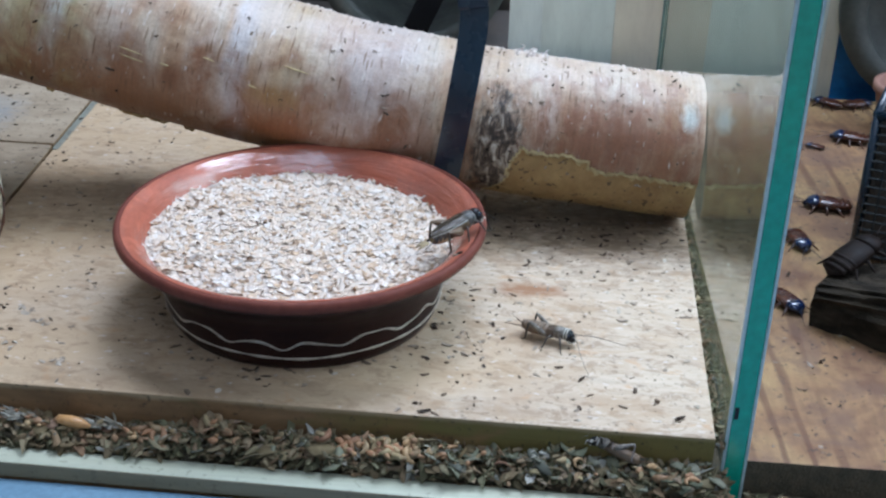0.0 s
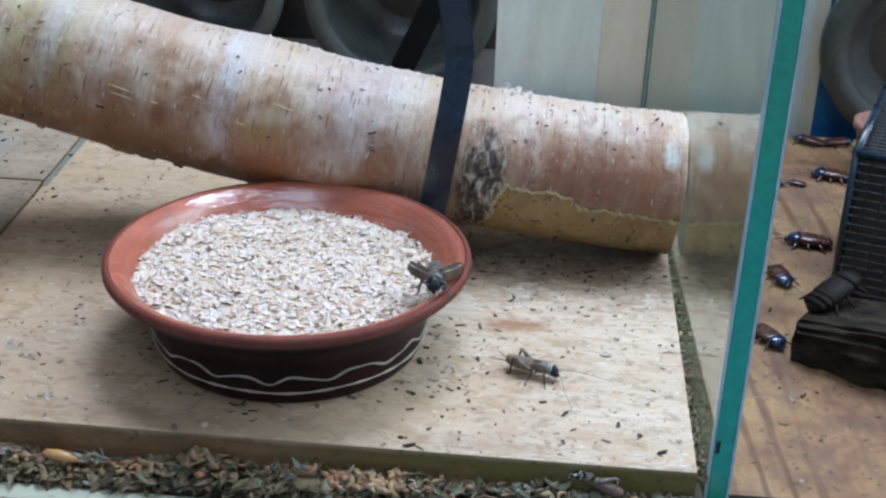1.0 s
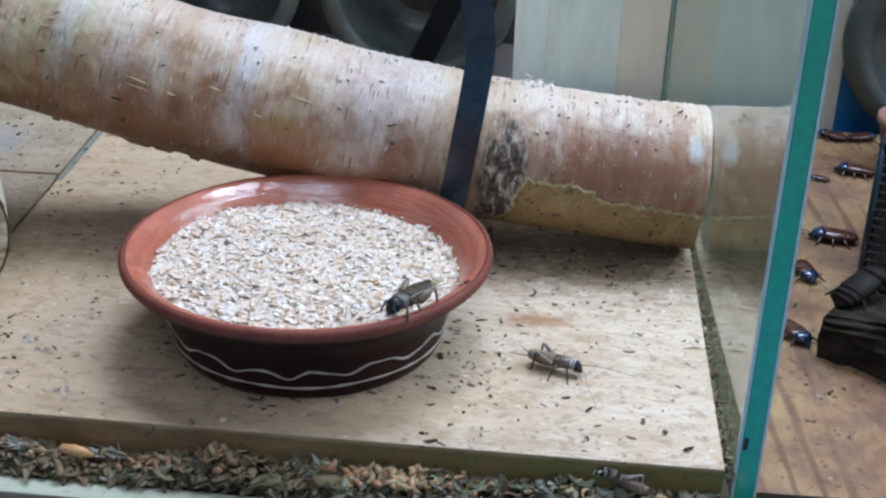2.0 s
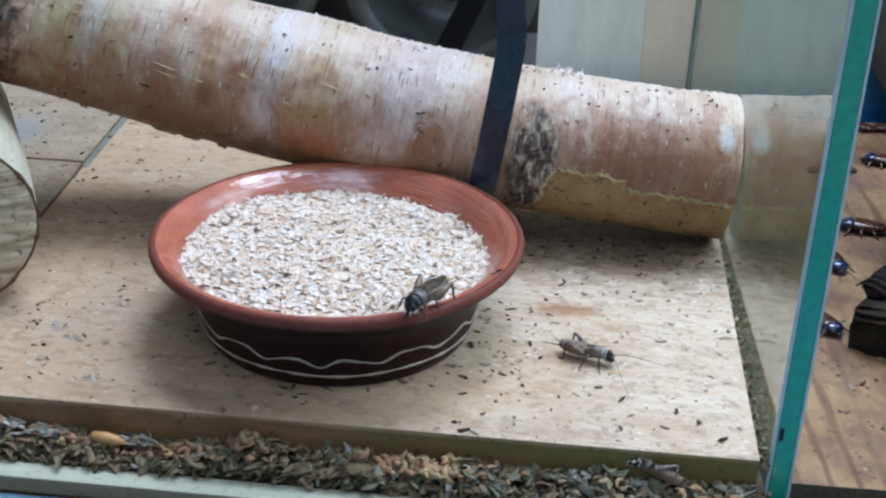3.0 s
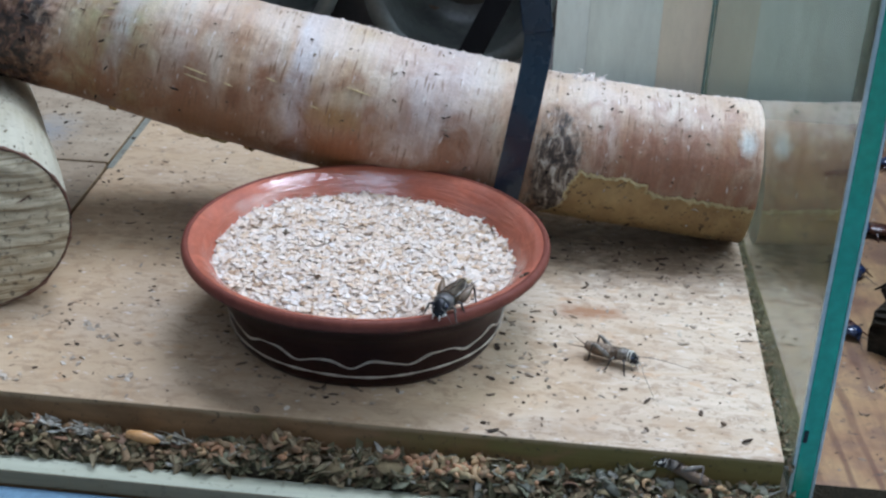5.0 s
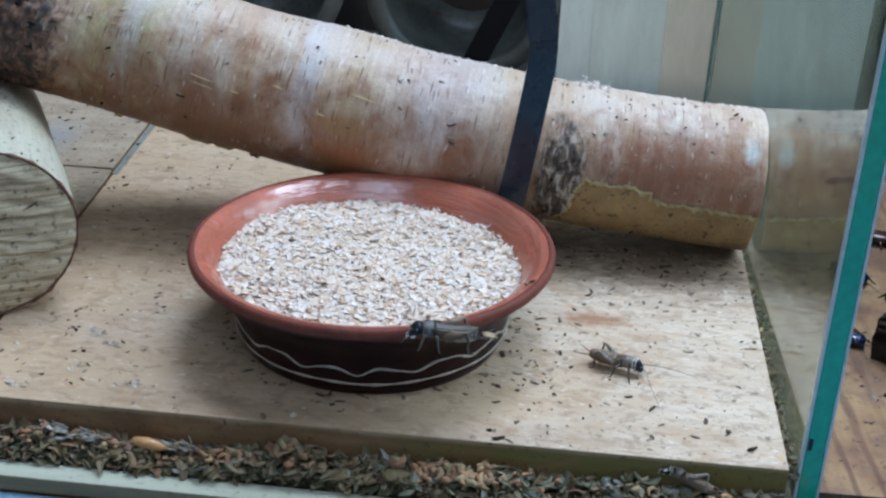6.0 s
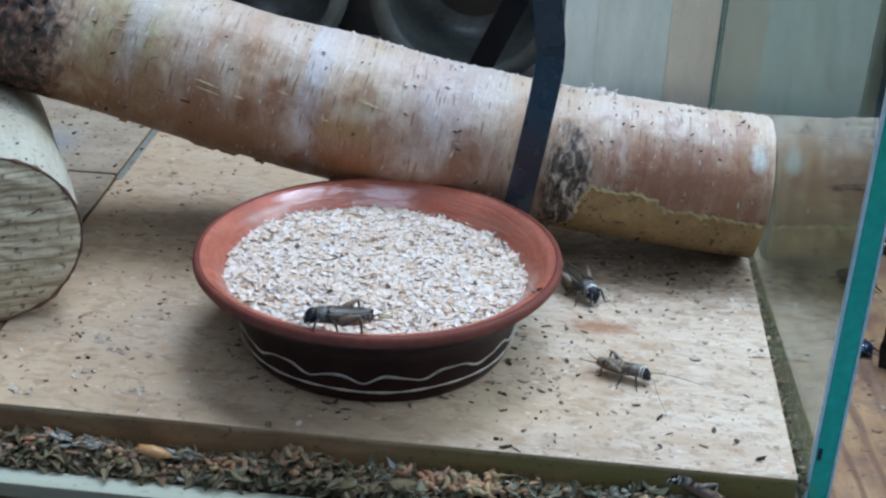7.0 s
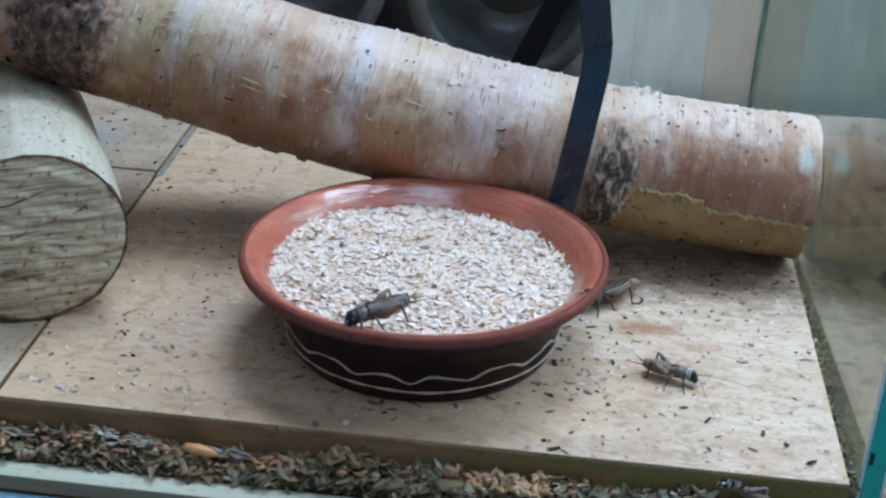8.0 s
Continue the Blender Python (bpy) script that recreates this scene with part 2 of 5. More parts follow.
    l.new(c, p.inputs["Base Color"])
    l.new(ramp(n, l, fine, grey(0.3, 0.7, 0.36, 0.6)), p.inputs["Roughness"])
    bump(n, l, p, mix(n, l, 0.5, streak, fine), 0.45, 0.0008)
    return m


def worn_glaze():
    """Red clay under a clear glaze that is worn through in patches."""
    m, n, l, p = nodes_of("worn_clear_glaze")
    v = coords(n, l)
    big, small = noise_tex(n, l, v, 45, 4), noise_tex(n, l, coords(n, l, scale=(45, 45, 420)), 1.0, 4, 0.6, 0.4)
    c = mix(n, l, ramp(n, l, big, grey(0.35, 0.65)), (0.47, 0.135, 0.078), (0.38, 0.105, 0.062))
    c = mix(n, l, 0.3, c, ramp(n, l, noise_tex(n, l, v, 500, 3), grey(0.3, 0.7, 0.6, 1.0)), "MULTIPLY")
    l.new(c, p.inputs["Base Color"])
    p.inputs["Roughness"].default_value, p.inputs["Specular IOR Level"].default_value = 0.5, 0.3
    patch = noise_tex(n, l, coords(n, l, scale=(55, 55, 160), loc=(3, 1, 2)), 1.0, 5, 0.65, 0.8)
    l.new(ramp(n, l, patch, grey(0.38, 0.50, 0.10, 1.0)), p.inputs["Coat Weight"])
    p.inputs["Coat Roughness"].default_value, p.inputs["Coat IOR"].default_value = 0.13, 2.1
    bump(n, l, p, small, 0.8, 0.0012)
    return m


def pine():
    """Softwood plank: a few thin dark year rings in long arcs, blotched with resin and dirt."""
    m, n, l, p = nodes_of("stained_pine")
    o = coords(n, l)
    w = n.new("ShaderNodeTexWave")
    w.wave_type, w.rings_direction = "RINGS", "Z"
    w.inputs["Scale"].default_value, w.inputs["Distortion"].default_value = 30, 6.0
    w.inputs["Detail"].default_value, w.inputs["Detail Scale"].default_value = 3, 1.0
    l.new(coords(n, l, scale=(1, 0.22, 1), loc=(-0.10, 0.030, 0)), w.inputs["Vector"])
    blot, red = noise_tex(n, l, o, 42, 5, 0.68, 0.6), noise_tex(n, l, coords(n, l, loc=(3, 1, 0)), 24, 4, 0.6, 0.4)
    small, fleck = noise_tex(n, l, coords(n, l, scale=(420, 120, 300)), 1.0, 4, 0.6), noise_tex(n, l, o, 260, 3, 0.6)
    c = ramp(n, l, red, [(0.35, (0.38, 0.245, 0.115)), (0.50, (0.29, 0.165, 0.08)), (0.62, (0.18, 0.092, 0.050))])
    gaps = ramp(n, l, noise_tex(n, l, coords(n, l, scale=(20, 9, 9), loc=(0, 4, 0)), 1.0, 2, 0.5), grey(0.43, 0.58))
    c = mix(n, l, mix(n, l, 1.0, gaps, ramp(n, l, w.outputs["Fac"], [(0.76, (0, 0, 0)), (0.96, (0.7,) * 3)]), "MULTIPLY"), c, (0.11, 0.048, 0.028))
    c = mix(n, l, 0.45, c, ramp(n, l, small, grey(0.3, 0.7, 0.5, 1.0)), "MULTIPLY")
    c = mix(n, l, ramp(n, l, blot, [(0.48, (0, 0, 0)), (0.61, (0.62,) * 3)]), c, (0.155, 0.09, 0.06))
    c = mix(n, l, ramp(n, l, fleck, [(0.60, (0, 0, 0)), (0.70, (0.8,) * 3)]), c, (0.05, 0.036, 0.030))
    l.new(c, p.inputs["Base Color"])
    p.inputs["Roughness"].default_value, p.inputs["Specular IOR Level"].default_value = 0.6, 0.3
    bump(n, l, p, small, 0.4, 0.0006)
    return m


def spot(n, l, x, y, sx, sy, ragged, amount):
    """A patch of colour with a ragged outline round one place of a board."""
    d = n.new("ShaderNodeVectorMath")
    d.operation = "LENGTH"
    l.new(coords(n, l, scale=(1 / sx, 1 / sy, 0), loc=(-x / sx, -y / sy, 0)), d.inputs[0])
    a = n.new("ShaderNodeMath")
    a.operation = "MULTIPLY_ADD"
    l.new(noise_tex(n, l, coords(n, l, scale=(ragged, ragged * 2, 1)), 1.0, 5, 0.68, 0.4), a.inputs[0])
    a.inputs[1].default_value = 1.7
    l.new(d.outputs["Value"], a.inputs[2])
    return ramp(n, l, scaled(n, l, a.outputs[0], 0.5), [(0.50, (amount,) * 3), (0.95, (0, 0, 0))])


def board_edge():
    """Sawn edge of the board: brown and damp, worn pale along the top, green with mould towards one end."""
    m, n, l, p = nodes_of("plywood_edge")
    o = coords(n, l)
    s = n.new("ShaderNodeSeparateXYZ")
    l.new(o, s.inputs[0])
    ply = noise_tex(n, l, coords(n, l, scale=(9, 9, 420)), 1.0, 4, 0.6)
    patch, small = noise_tex(n, l, coords(n, l, scale=(38, 38, 90)), 1.0, 5, 0.65, 0.5), noise_tex(n, l, o, 420, 4, 0.6)
    c = mix(n, l, ramp(n, l, patch, grey(0.35, 0.65)), (0.27, 0.155, 0.072), (0.18, 0.105, 0.050))
    mould = n.new("ShaderNodeMath")
    mould.operation = "MULTIPLY_ADD"
    l.new(s.outputs[0], mould.inputs[0])
    mould.inputs[1].default_value = 2.6
    l.new(patch, mould.inputs[2])
    c = mix(n, l, ramp(n, l, mould.outputs[0], [(0.50, (0, 0, 0)), (0.78, (0.85,) * 3)]), c, (0.175, 0.150, 0.046))
    worn = n.new("ShaderNodeMath")
    worn.operation = "MULTIPLY_ADD"
    l.new(s.outputs[2], worn.inputs[0])
    worn.inputs[1].default_value = 190.0
    l.new(noise_tex(n, l, coords(n, l, scale=(30, 30, 60)), 1.0, 4, 0.6), worn.inputs[2])
    c = mix(n, l, ramp(n, l, worn.outputs[0], [(0.10, (0, 0, 0)), (0.40, (0.6,) * 3)]), c, (0.44, 0.33, 0.20))
    c = mix(n, l, 0.4, c, ramp(n, l, ply, grey(0.3, 0.7, 0.55, 1.0)), "MULTIPLY")
    c = mix(n, l, ramp(n, l, small, [(0.60, (0, 0, 0)), (0.70, (0.7,) * 3)]), c, (0.05, 0.04, 0.028))
    l.new(c, p.inputs["Base Color"])
    p.inputs["Roughness"].default_value, p.inputs["Specular IOR Level"].default_value = 0.75, 0.2
    bump(n, l, p, small, 0.4, 0.0006)
    return m


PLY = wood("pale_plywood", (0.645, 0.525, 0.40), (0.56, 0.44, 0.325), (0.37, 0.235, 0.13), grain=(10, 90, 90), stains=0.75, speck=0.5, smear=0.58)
# darker plywood copy: stains, plus the shade by log and stump as colour
PLY_STAIN_SHADE = wood("stained_shaded_plywood", (0.47, 0.375, 0.265), (0.37, 0.285, 0.195), (0.16, 0.115, 0.07), grain=(10, 90, 90), stains=0.9, speck=0.7, smudge=True)
PLY_EDGE = board_edge()
PINE = pine()
STRIP = wood("grey_green_strip", (0.27, 0.275, 0.225), (0.20, 0.205, 0.165), (0.11, 0.105, 0.08), grain=(120, 12, 120), stains=0.7)
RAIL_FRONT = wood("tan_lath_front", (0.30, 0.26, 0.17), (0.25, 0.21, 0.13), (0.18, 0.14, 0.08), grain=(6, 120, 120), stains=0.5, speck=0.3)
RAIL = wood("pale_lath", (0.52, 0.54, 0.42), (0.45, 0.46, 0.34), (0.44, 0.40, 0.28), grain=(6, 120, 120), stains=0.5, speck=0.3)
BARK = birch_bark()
INNER = wood("inner_bark", (0.47, 0.32, 0.145), (0.35, 0.21, 0.09), (0.17, 0.085, 0.04), grain=(90, 60, 60), stains=0.95, speck=0.85)
PALE_EDGE = mottled("torn_bark_edge", (0.66, 0.55, 0.30), (0.50, 0.38, 0.19), 200, 900)
KNOT = varied("knot_bark", [(0.0, (0.012, 0.009, 0.008)), (0.45, (0.030, 0.021, 0.017)), (0.7, (0.075, 0.048, 0.034)), (0.90, (0.13, 0.09, 0.062)), (1.0, (0.26, 0.20, 0.145))], 0.8, 0.8, 0.25, 500)
STUMP_BARK = wood("pale_stump_bark", (0.58, 0.55, 0.43), (0.48, 0.445, 0.33), (0.26, 0.21, 0.12), grain=(150, 10, 150), stains=0.5)
CUT = wood("sawn_end_grain", (0.72, 0.62, 0.43), (0.29, 0.205, 0.11), (0.24, 0.175, 0.095), grain=(22, 60, 620), rings=1.2, stains=0.5, speck=0.7)
RIND = mottled("dark_bark_rim", (0.10, 0.035, 0.02), (0.20, 0.10, 0.06), 300, 900)
TERRA = worn_glaze()
TERRA_LIP = mottled("worn_terracotta", (0.195, 0.055, 0.036), (0.155, 0.044, 0.030), 60, 500, 0.55, 0.15, 0.0003, spec=0.2)
BROWN = mottled("dark_brown_glaze", (0.032, 0.0120, 0.009), (0.021, 0.0080, 0.0065), 50, 500, 0.36, 0.08, 0.0002, spec=0.12)
SLIP = mottled("cream_slip", (0.54, 0.47, 0.37), (0.38, 0.32, 0.25), 300, 900, 0.5)
OATS = varied("rolled_oats", [(0.0, (0.83, 0.735, 0.645)), (0.22, (0.78, 0.625, 0.49)), (0.45, (0.835, 0.765, 0.70)), (0.68, (0.80, 0.65, 0.52)), (0.86, (0.71, 0.525, 0.37)), (0.95, (0.54, 0.37, 0.245)), (1.0, (0.28, 0.20, 0.14))], 0.85, 0.08, 0.2)
HEAP = mottled("oat_dust", (0.82, 0.72, 0.61), (0.74, 0.61, 0.49), 500, 1500, 0.85)
# blue in the base colour stands for sky reflected in the plastic
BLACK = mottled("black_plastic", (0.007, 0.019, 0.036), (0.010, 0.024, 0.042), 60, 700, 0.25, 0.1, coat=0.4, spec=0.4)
DULL_BLACK = mottled("dull_black_plastic", (0.005, 0.006, 0.008), (0.008, 0.009, 0.011), 60, 700, 0.6, 0.1, spec=0.1)
GLASS = pane_glass("clear_glass", (0.80, 0.93, 0.87))
DUSTY = pane_glass("dusty_glass", (0.74, 0.88, 0.80), 0.075)
EDGE = mottled("green_glass_edge", (0.012, 0.36, 0.245), (0.016, 0.42, 0.29), 20, 300, 0.12, 0.02, coat=0.6)
# pale colour stands for the bright reflection along the pane's corners
ARRIS_GLINT = mottled("arris_highlight", (0.55, 0.68, 0.68), (0.45, 0.6, 0.62), 60, 400, 0.3)
SEAM = mottled("dull_green_silicone", (0.16, 0.25, 0.22), (0.12, 0.19, 0.17), 60, 400, 0.5)
INK = mottled("black_ink", (0.006, 0.005, 0.012), (0.01, 0.008, 0.02), 200, 800, 0.5)
BLUE = mottled("blue_plastic", (0.15, 0.265, 0.36), (0.175, 0.30, 0.40), 12, 400, 0.45)
DEEP_BLUE = mottled("deep_blue_sheet", (0.016, 0.11, 0.30), (0.035, 0.27, 0.66), 26, 300, 0.4)
PANEL = wood("pale_green_panel", (0.79, 0.855, 0.79), (0.74, 0.80, 0.735), (0.64, 0.63, 0.54), grain=(16, 16, 4), stains=0.45, speck=0.05)
DARK = mottled("dark_back_board", (0.055, 0.049, 0.044), (0.10, 0.080, 0.064), 30, 200, 0.7)
TUB = mottled("cloudy_plastic_tub", (0.14, 0.155, 0.145), (0.075, 0.083, 0.078), 40, 300, 0.35)
GREY_TUB = mottled("smoky_plastic_tub", (0.115, 0.125, 0.11), (0.075, 0.082, 0.072), 40, 300, 0.5)
POT = mottled("clay_pot", (0.36, 0.19, 0.14), (0.30, 0.15, 0.105), 60, 400, 0.7)
FRASS = varied("dark_frass", [(0.0, (0.03, 0.021, 0.015)), (0.25, (0.075, 0.052, 0.037)), (0.55, (0.20, 0.145, 0.10)), (1.0, (0.40, 0.33, 0.26))], 0.8, spec=0.2)
CHAFF = varied("pale_chaff", [(0.0, (0.64, 0.57, 0.47)), (0.5, (0.50, 0.42, 0.33)), (1.0, (0.32, 0.255, 0.19))], 0.9, spec=0.05)
TUFT = varied("grey_fibres", [(0.0, (0.50, 0.49, 0.43)), (0.4, (0.36, 0.34, 0.28)), (0.8, (0.22, 0.195, 0.14)), (1.0, (0.32, 0.22, 0.14))], 0.85, spec=0.08)
LITTER = varied("mixed_litter", [(0.0, (0.075, 0.072, 0.042)), (0.3, (0.14, 0.130, 0.074)), (0.5, (0.25, 0.165, 0.098)), (0.72, (0.20, 0.195, 0.118)), (0.90, (0.31, 0.215, 0.135)), (0.97, (0.26, 0.255, 0.21)), (1.0, (0.40, 0.385, 0.34))], 0.85, spec=0.08)
HUSK = varied("amber_husks", [(0.0, (0.40, 0.20, 0.10)), (0.3, (0.26, 0.165, 0.09)), (0.5, (0.36, 0.28, 0.15)), (0.75, (0.46, 0.29, 0.145)), (1.0, (0.30, 0.135, 0.085))], 0.5, spec=0.3)
LEAFY = varied("leafy_flakes", [(0.0, (0.17, 0.125, 0.07)), (0.3, (0.24, 0.19, 0.105)), (0.5, (0.33, 0.20, 0.12)), (0.7, (0.27, 0.235, 0.145)), (0.88, (0.30, 0.165, 0.105)), (1.0, (0.40, 0.36, 0.27))], 0.75, 0.3, 0.12)
SCRAP = varied("grey_scraps", [(0.0, (0.12, 0.125, 0.08)), (0.35, (0.21, 0.215, 0.145)), (0.6, (0.27, 0.265, 0.20)), (0.8, (0.075, 0.08, 0.065)), (1.0, (0.34, 0.27, 0.14))], 0.75, 0.3, 0.12)
SOIL = mottled("dark_substrate", (0.07, 0.058, 0.034), (0.12, 0.095, 0.058), 200, 900, 0.85, 0.8, 0.002)
WALL = mottled("painted_wall", (0.63, 0.62, 0.60), (0.58, 0.57, 0.55), 3, 120, 0.8)
CR_BROWN = mottled("cricket_brown", (0.30, 0.19, 0.13), (0.15, 0.092, 0.066), 420, 1500, 0.32, 0.4)
CR_STRAW = mottled("cricket_straw", (0.31, 0.215, 0.14), (0.14, 0.098, 0.066), 700, 1500, 0.4, 0.4)
CR_TAN = mottled("cricket_tan", (0.29, 0.25, 0.20), (0.085, 0.074, 0.06), 900, 1500, 0.38, 0.4)
CR_GREY = mottled("cricket_dark", (0.045, 0.044, 0.044), (0.18, 0.165, 0.145), 850, 1500, 0.34, 0.4)
CR_LEG = mottled("cricket_leg", (0.085, 0.066, 0.05), (0.045, 0.036, 0.030), 420, 1500, 0.4, 0.3)
CR_SIDE = mottled("cricket_wing_side", (0.21, 0.14, 0.085), (0.13, 0.085, 0.052), 300, 1500, 0.35, 0.4, stretch=(0.3, 1.5, 1))
CR_HEAD = mottled("cricket_head", (0.008, 0.008, 0.010), (0.014, 0.014, 0.017), 500, 1500, 0.3, 0.1, spec=0.35)
CR_BAND = mottled("cricket_band", (0.72, 0.70, 0.62), (0.60, 0.57, 0.48), 500, 1500, 0.4)
CR_WING = mottled("cricket_wing", (0.19, 0.15, 0.105), (0.085, 0.068, 0.052), 300, 1500, 0.24, 0.5, stretch=(0.3, 1.5, 1), coat=0.4)
CR_PALE = mottled("cricket_belly", (0.46, 0.36, 0.20), (0.34, 0.25, 0.13), 400, 1500, 0.5)
RO_SHELL = mottled("roach_shell", (0.095, 0.032, 0.016), (0.040, 0.015, 0.010), 200, 900, 0.24, 0.1, coat=0.15)
# dark shell whose blue is the sky's sheen put into the base colour
RO_DARK = mottled("dark_blue_sheen", (0.008, 0.022, 0.070), (0.012, 0.018, 0.042), 200, 900, 0.12, 0.05, coat=0.6)


# ---- mesh helpers ----
def mesh_of(name, bm, material, smooth=False):
    me = bpy.data.meshes.new(name)
    bm.normal_update()
    bm.to_mesh(me)
    bm.free()
    for k in material if isinstance(material, (list, tuple)) else [material]:
        me.materials.append(k)
    if smooth:
        me.polygons.foreach_set("use_smooth", [True] * len(me.polygons))
    return me


def part(name, bm, material, parent=None, label="", smooth=False, at=None):
    """Links a bmesh as one mesh object, under a thing where one is given."""
    ob = new(name, mesh_of(name, bm, material, smooth))
    if parent:
        ob.parent = parent
    if at:
        ob.matrix_basis = at
    return tagged(ob, label) if label else ob


def thing(name, m, label, category, group="", kind=""):
    ob = new(name)
    ob.empty_display_size = 0.01
    ob.matrix_basis = m
    return tagged(ob, label, category, group, kind)


def box(x0, x1, y0, y1, z0, z1, bevel=0.0, bm=None):
    own = bm or bmesh.new()
    made = bmesh.ops.create_cube(own, size=1)["verts"]
    for v in made:
        v.co = Vector((x0 + (v.co.x + 0.5) * (x1 - x0), y0 + (v.co.y + 0.5) * (y1 - y0), z0 + (v.co.z + 0.5) * (z1 - z0)))
    if bevel:
        bmesh.ops.bevel(own, geom=list({e for v in made for e in v.link_edges}), offset=bevel, segments=2, affect="EDGES", profile=0.6)
    return own


def slab(outline, z0, z1, bevel=0.0):
    """A board from its outline, seen from above."""
    bm = bmesh.new()
    low = [bm.verts.new((x, y, z0)) for x, y in outline]
    high = [bm.verts.new((x, y, z1)) for x, y in outline]
    bm.faces.new(low[::-1])
    bm.faces.new(high)
    for i in range(len(low)):
        j = (i + 1) % len(low)
        bm.faces.new((low[i], low[j], high[j], high[i]))
    if bevel:
        bmesh.ops.bevel(bm, geom=bm.edges[:], offset=bevel, segments=2, affect="EDGES", profile=0.6)
    return bm


def lathe(profile, steps=96, wobble=0.0, closed=False):
    bm, rings = bmesh.new(), []
    for k, (r, z) in enumerate(profile):
        ring = []
        for i in range(steps):
            a = 2 * math.pi * i / steps
            w = 1 + wobble * noise.noise((math.cos(a) * 1.5, math.sin(a) * 1.5, z * 20))
            ring.append(bm.verts.new((r * w * math.cos(a), r * w * math.sin(a), z)))
        rings.append(ring)
    for a, b in zip(rings, rings[1:]):
        for i in range(steps):
            j = (i + 1) % steps
            bm.faces.new((a[i], a[j], b[j], b[i]))
    if not closed:
        bm.faces.new(rings[0][::-1])
        bm.faces.new(rings[-1])
    return bm


def tube(points, radii, steps=8, bm=None, flat=1.0):
    """A round or flattened limb along points."""
    own, rings = bm or bmesh.new(), []
    pts = [Vector(p) for p in points]
    for k, p in enumerate(pts):
        d = (pts[min(k + 1, len(pts) - 1)] - pts[max(k - 1, 0)]).normalized()
        side = d.cross(Vector((0, 0, 1)))
        side = side.normalized() if side.length > 1e-4 else Vector((1, 0, 0))
        up = side.cross(d)
        r = radii[k] if isinstance(radii, (list, tuple)) else radii
        rings.append([own.verts.new(p + r * (math.cos(a) * side + flat * math.sin(a) * up)) for a in (2 * math.pi * i / steps for i in range(steps))])
    for a, b in zip(rings, rings[1:]):
        for i in range(steps):
            j = (i + 1) % steps
            own.faces.new((a[i], a[j], b[j], b[i]))
    own.faces.new(rings[0][::-1])
    own.faces.new(rings[-1])
    return own


def loft(stations, steps=16, power=2.0):
    """A body from cross sections (x, y, z, half width, half height)."""
    bm, rings = bmesh.new(), []
    for x, y, z, w, h in stations:
        ring = []
        for i in range(steps):
            a = 2 * math.pi * i / steps
            c, s = math.cos(a), math.sin(a)
            ring.append(bm.verts.new((x, y + w * math.copysign(abs(c) ** (2 / power), c), z + h * math.copysign(abs(s) ** (2 / power), s))))
        rings.append(ring)
    for a, b in zip(rings, rings[1:]):
        for i in range(steps):
            j = (i + 1) % steps
            bm.faces.new((a[i], b[i], b[j], a[j]))
    bm.faces.new(rings[0])
    bm.faces.new(rings[-1][::-1])
    bmesh.ops.recalc_face_normals(bm, faces=bm.faces[:])
    return bm


def pieces(name, shapes, mats, material, smooth=False):
    """Many loose pieces in one mesh: shapes are (verts, faces) lists, mats one 4x4 for each piece."""
    allv, allf, base = [], [], 0
    for k, m in enumerate(mats):
        v, f = shapes[k % len(shapes)]
        hv = np.c_[np.array(v), np.ones(len(v))] @ np.array(m).T
        allv.append(hv[:, :3])
        allf += [tuple(i + base for i in face) for face in f]
        base += len(v)
    me = bpy.data.meshes.new(name)
    me.from_pydata(np.concatenate(allv).tolist(), [], allf)
    me.materials.append(material)
    if smooth:
        me.polygons.foreach_set("use_smooth", [True] * len(me.polygons))
    me.update()
    return new(name, me)


def flake_shape(rng, sides=6, curl=0.3, thick=0.10, long=1.4):
    """A thin curled flake, about one unit across."""
    top = [(0, 0, curl * 0.3)]
    for i in range(sides):
        a = 2 * math.pi * i / sides
        r = 0.5 * rng.uniform(0.75, 1.2)
        x, y = r * math.cos(a) * long, r * math.sin(a)
        top.append((x, y, curl * (y * y * 2 - x * x) + rng.uniform(-0.05, 0.05)))
    low = [(x, y, z - thick) for x, y, z in top]
    n = sides + 1
    faces = [(0, 1 + i, 1 + (i + 1) % sides) for i in range(sides)]
    faces += [(n, n + 1 + (i + 1) % sides, n + 1 + i) for i in range(sides)]
    faces += [(1 + i, n + 1 + i, n + 1 + (i + 1) % sides, 1 + (i + 1) % sides) for i in range(sides)]
    return top + low, faces


def pellet_shape(rng, sides=6, long=1.0):
    """A dropping: a blunt little rod, one unit long."""
    v, f, bend = [], [], rng.uniform(-1, 1)
    for x, r in ((-0.5, 0.12), (-0.3, 0.26), (0.25, 0.28), (0.5, 0.13)):
        for i in range(sides):
            a = 2 * math.pi * i / sides
            q = r * rng.uniform(0.6, 1.35)
            v.append((x * long + rng.uniform(-0.07, 0.07), q * math.cos(a) + 0.25 * bend * x * x, q * math.sin(a)))
    for k in range(3):
        for i in range(sides):
            j = (i + 1) % sides
            f.append((k * sides + i, k * sides + j, (k + 1) * sides + j, (k + 1) * sides + i))
    f += [tuple(range(sides))[::-1], tuple(range(3 * sides, 4 * sides))]
    return v, f


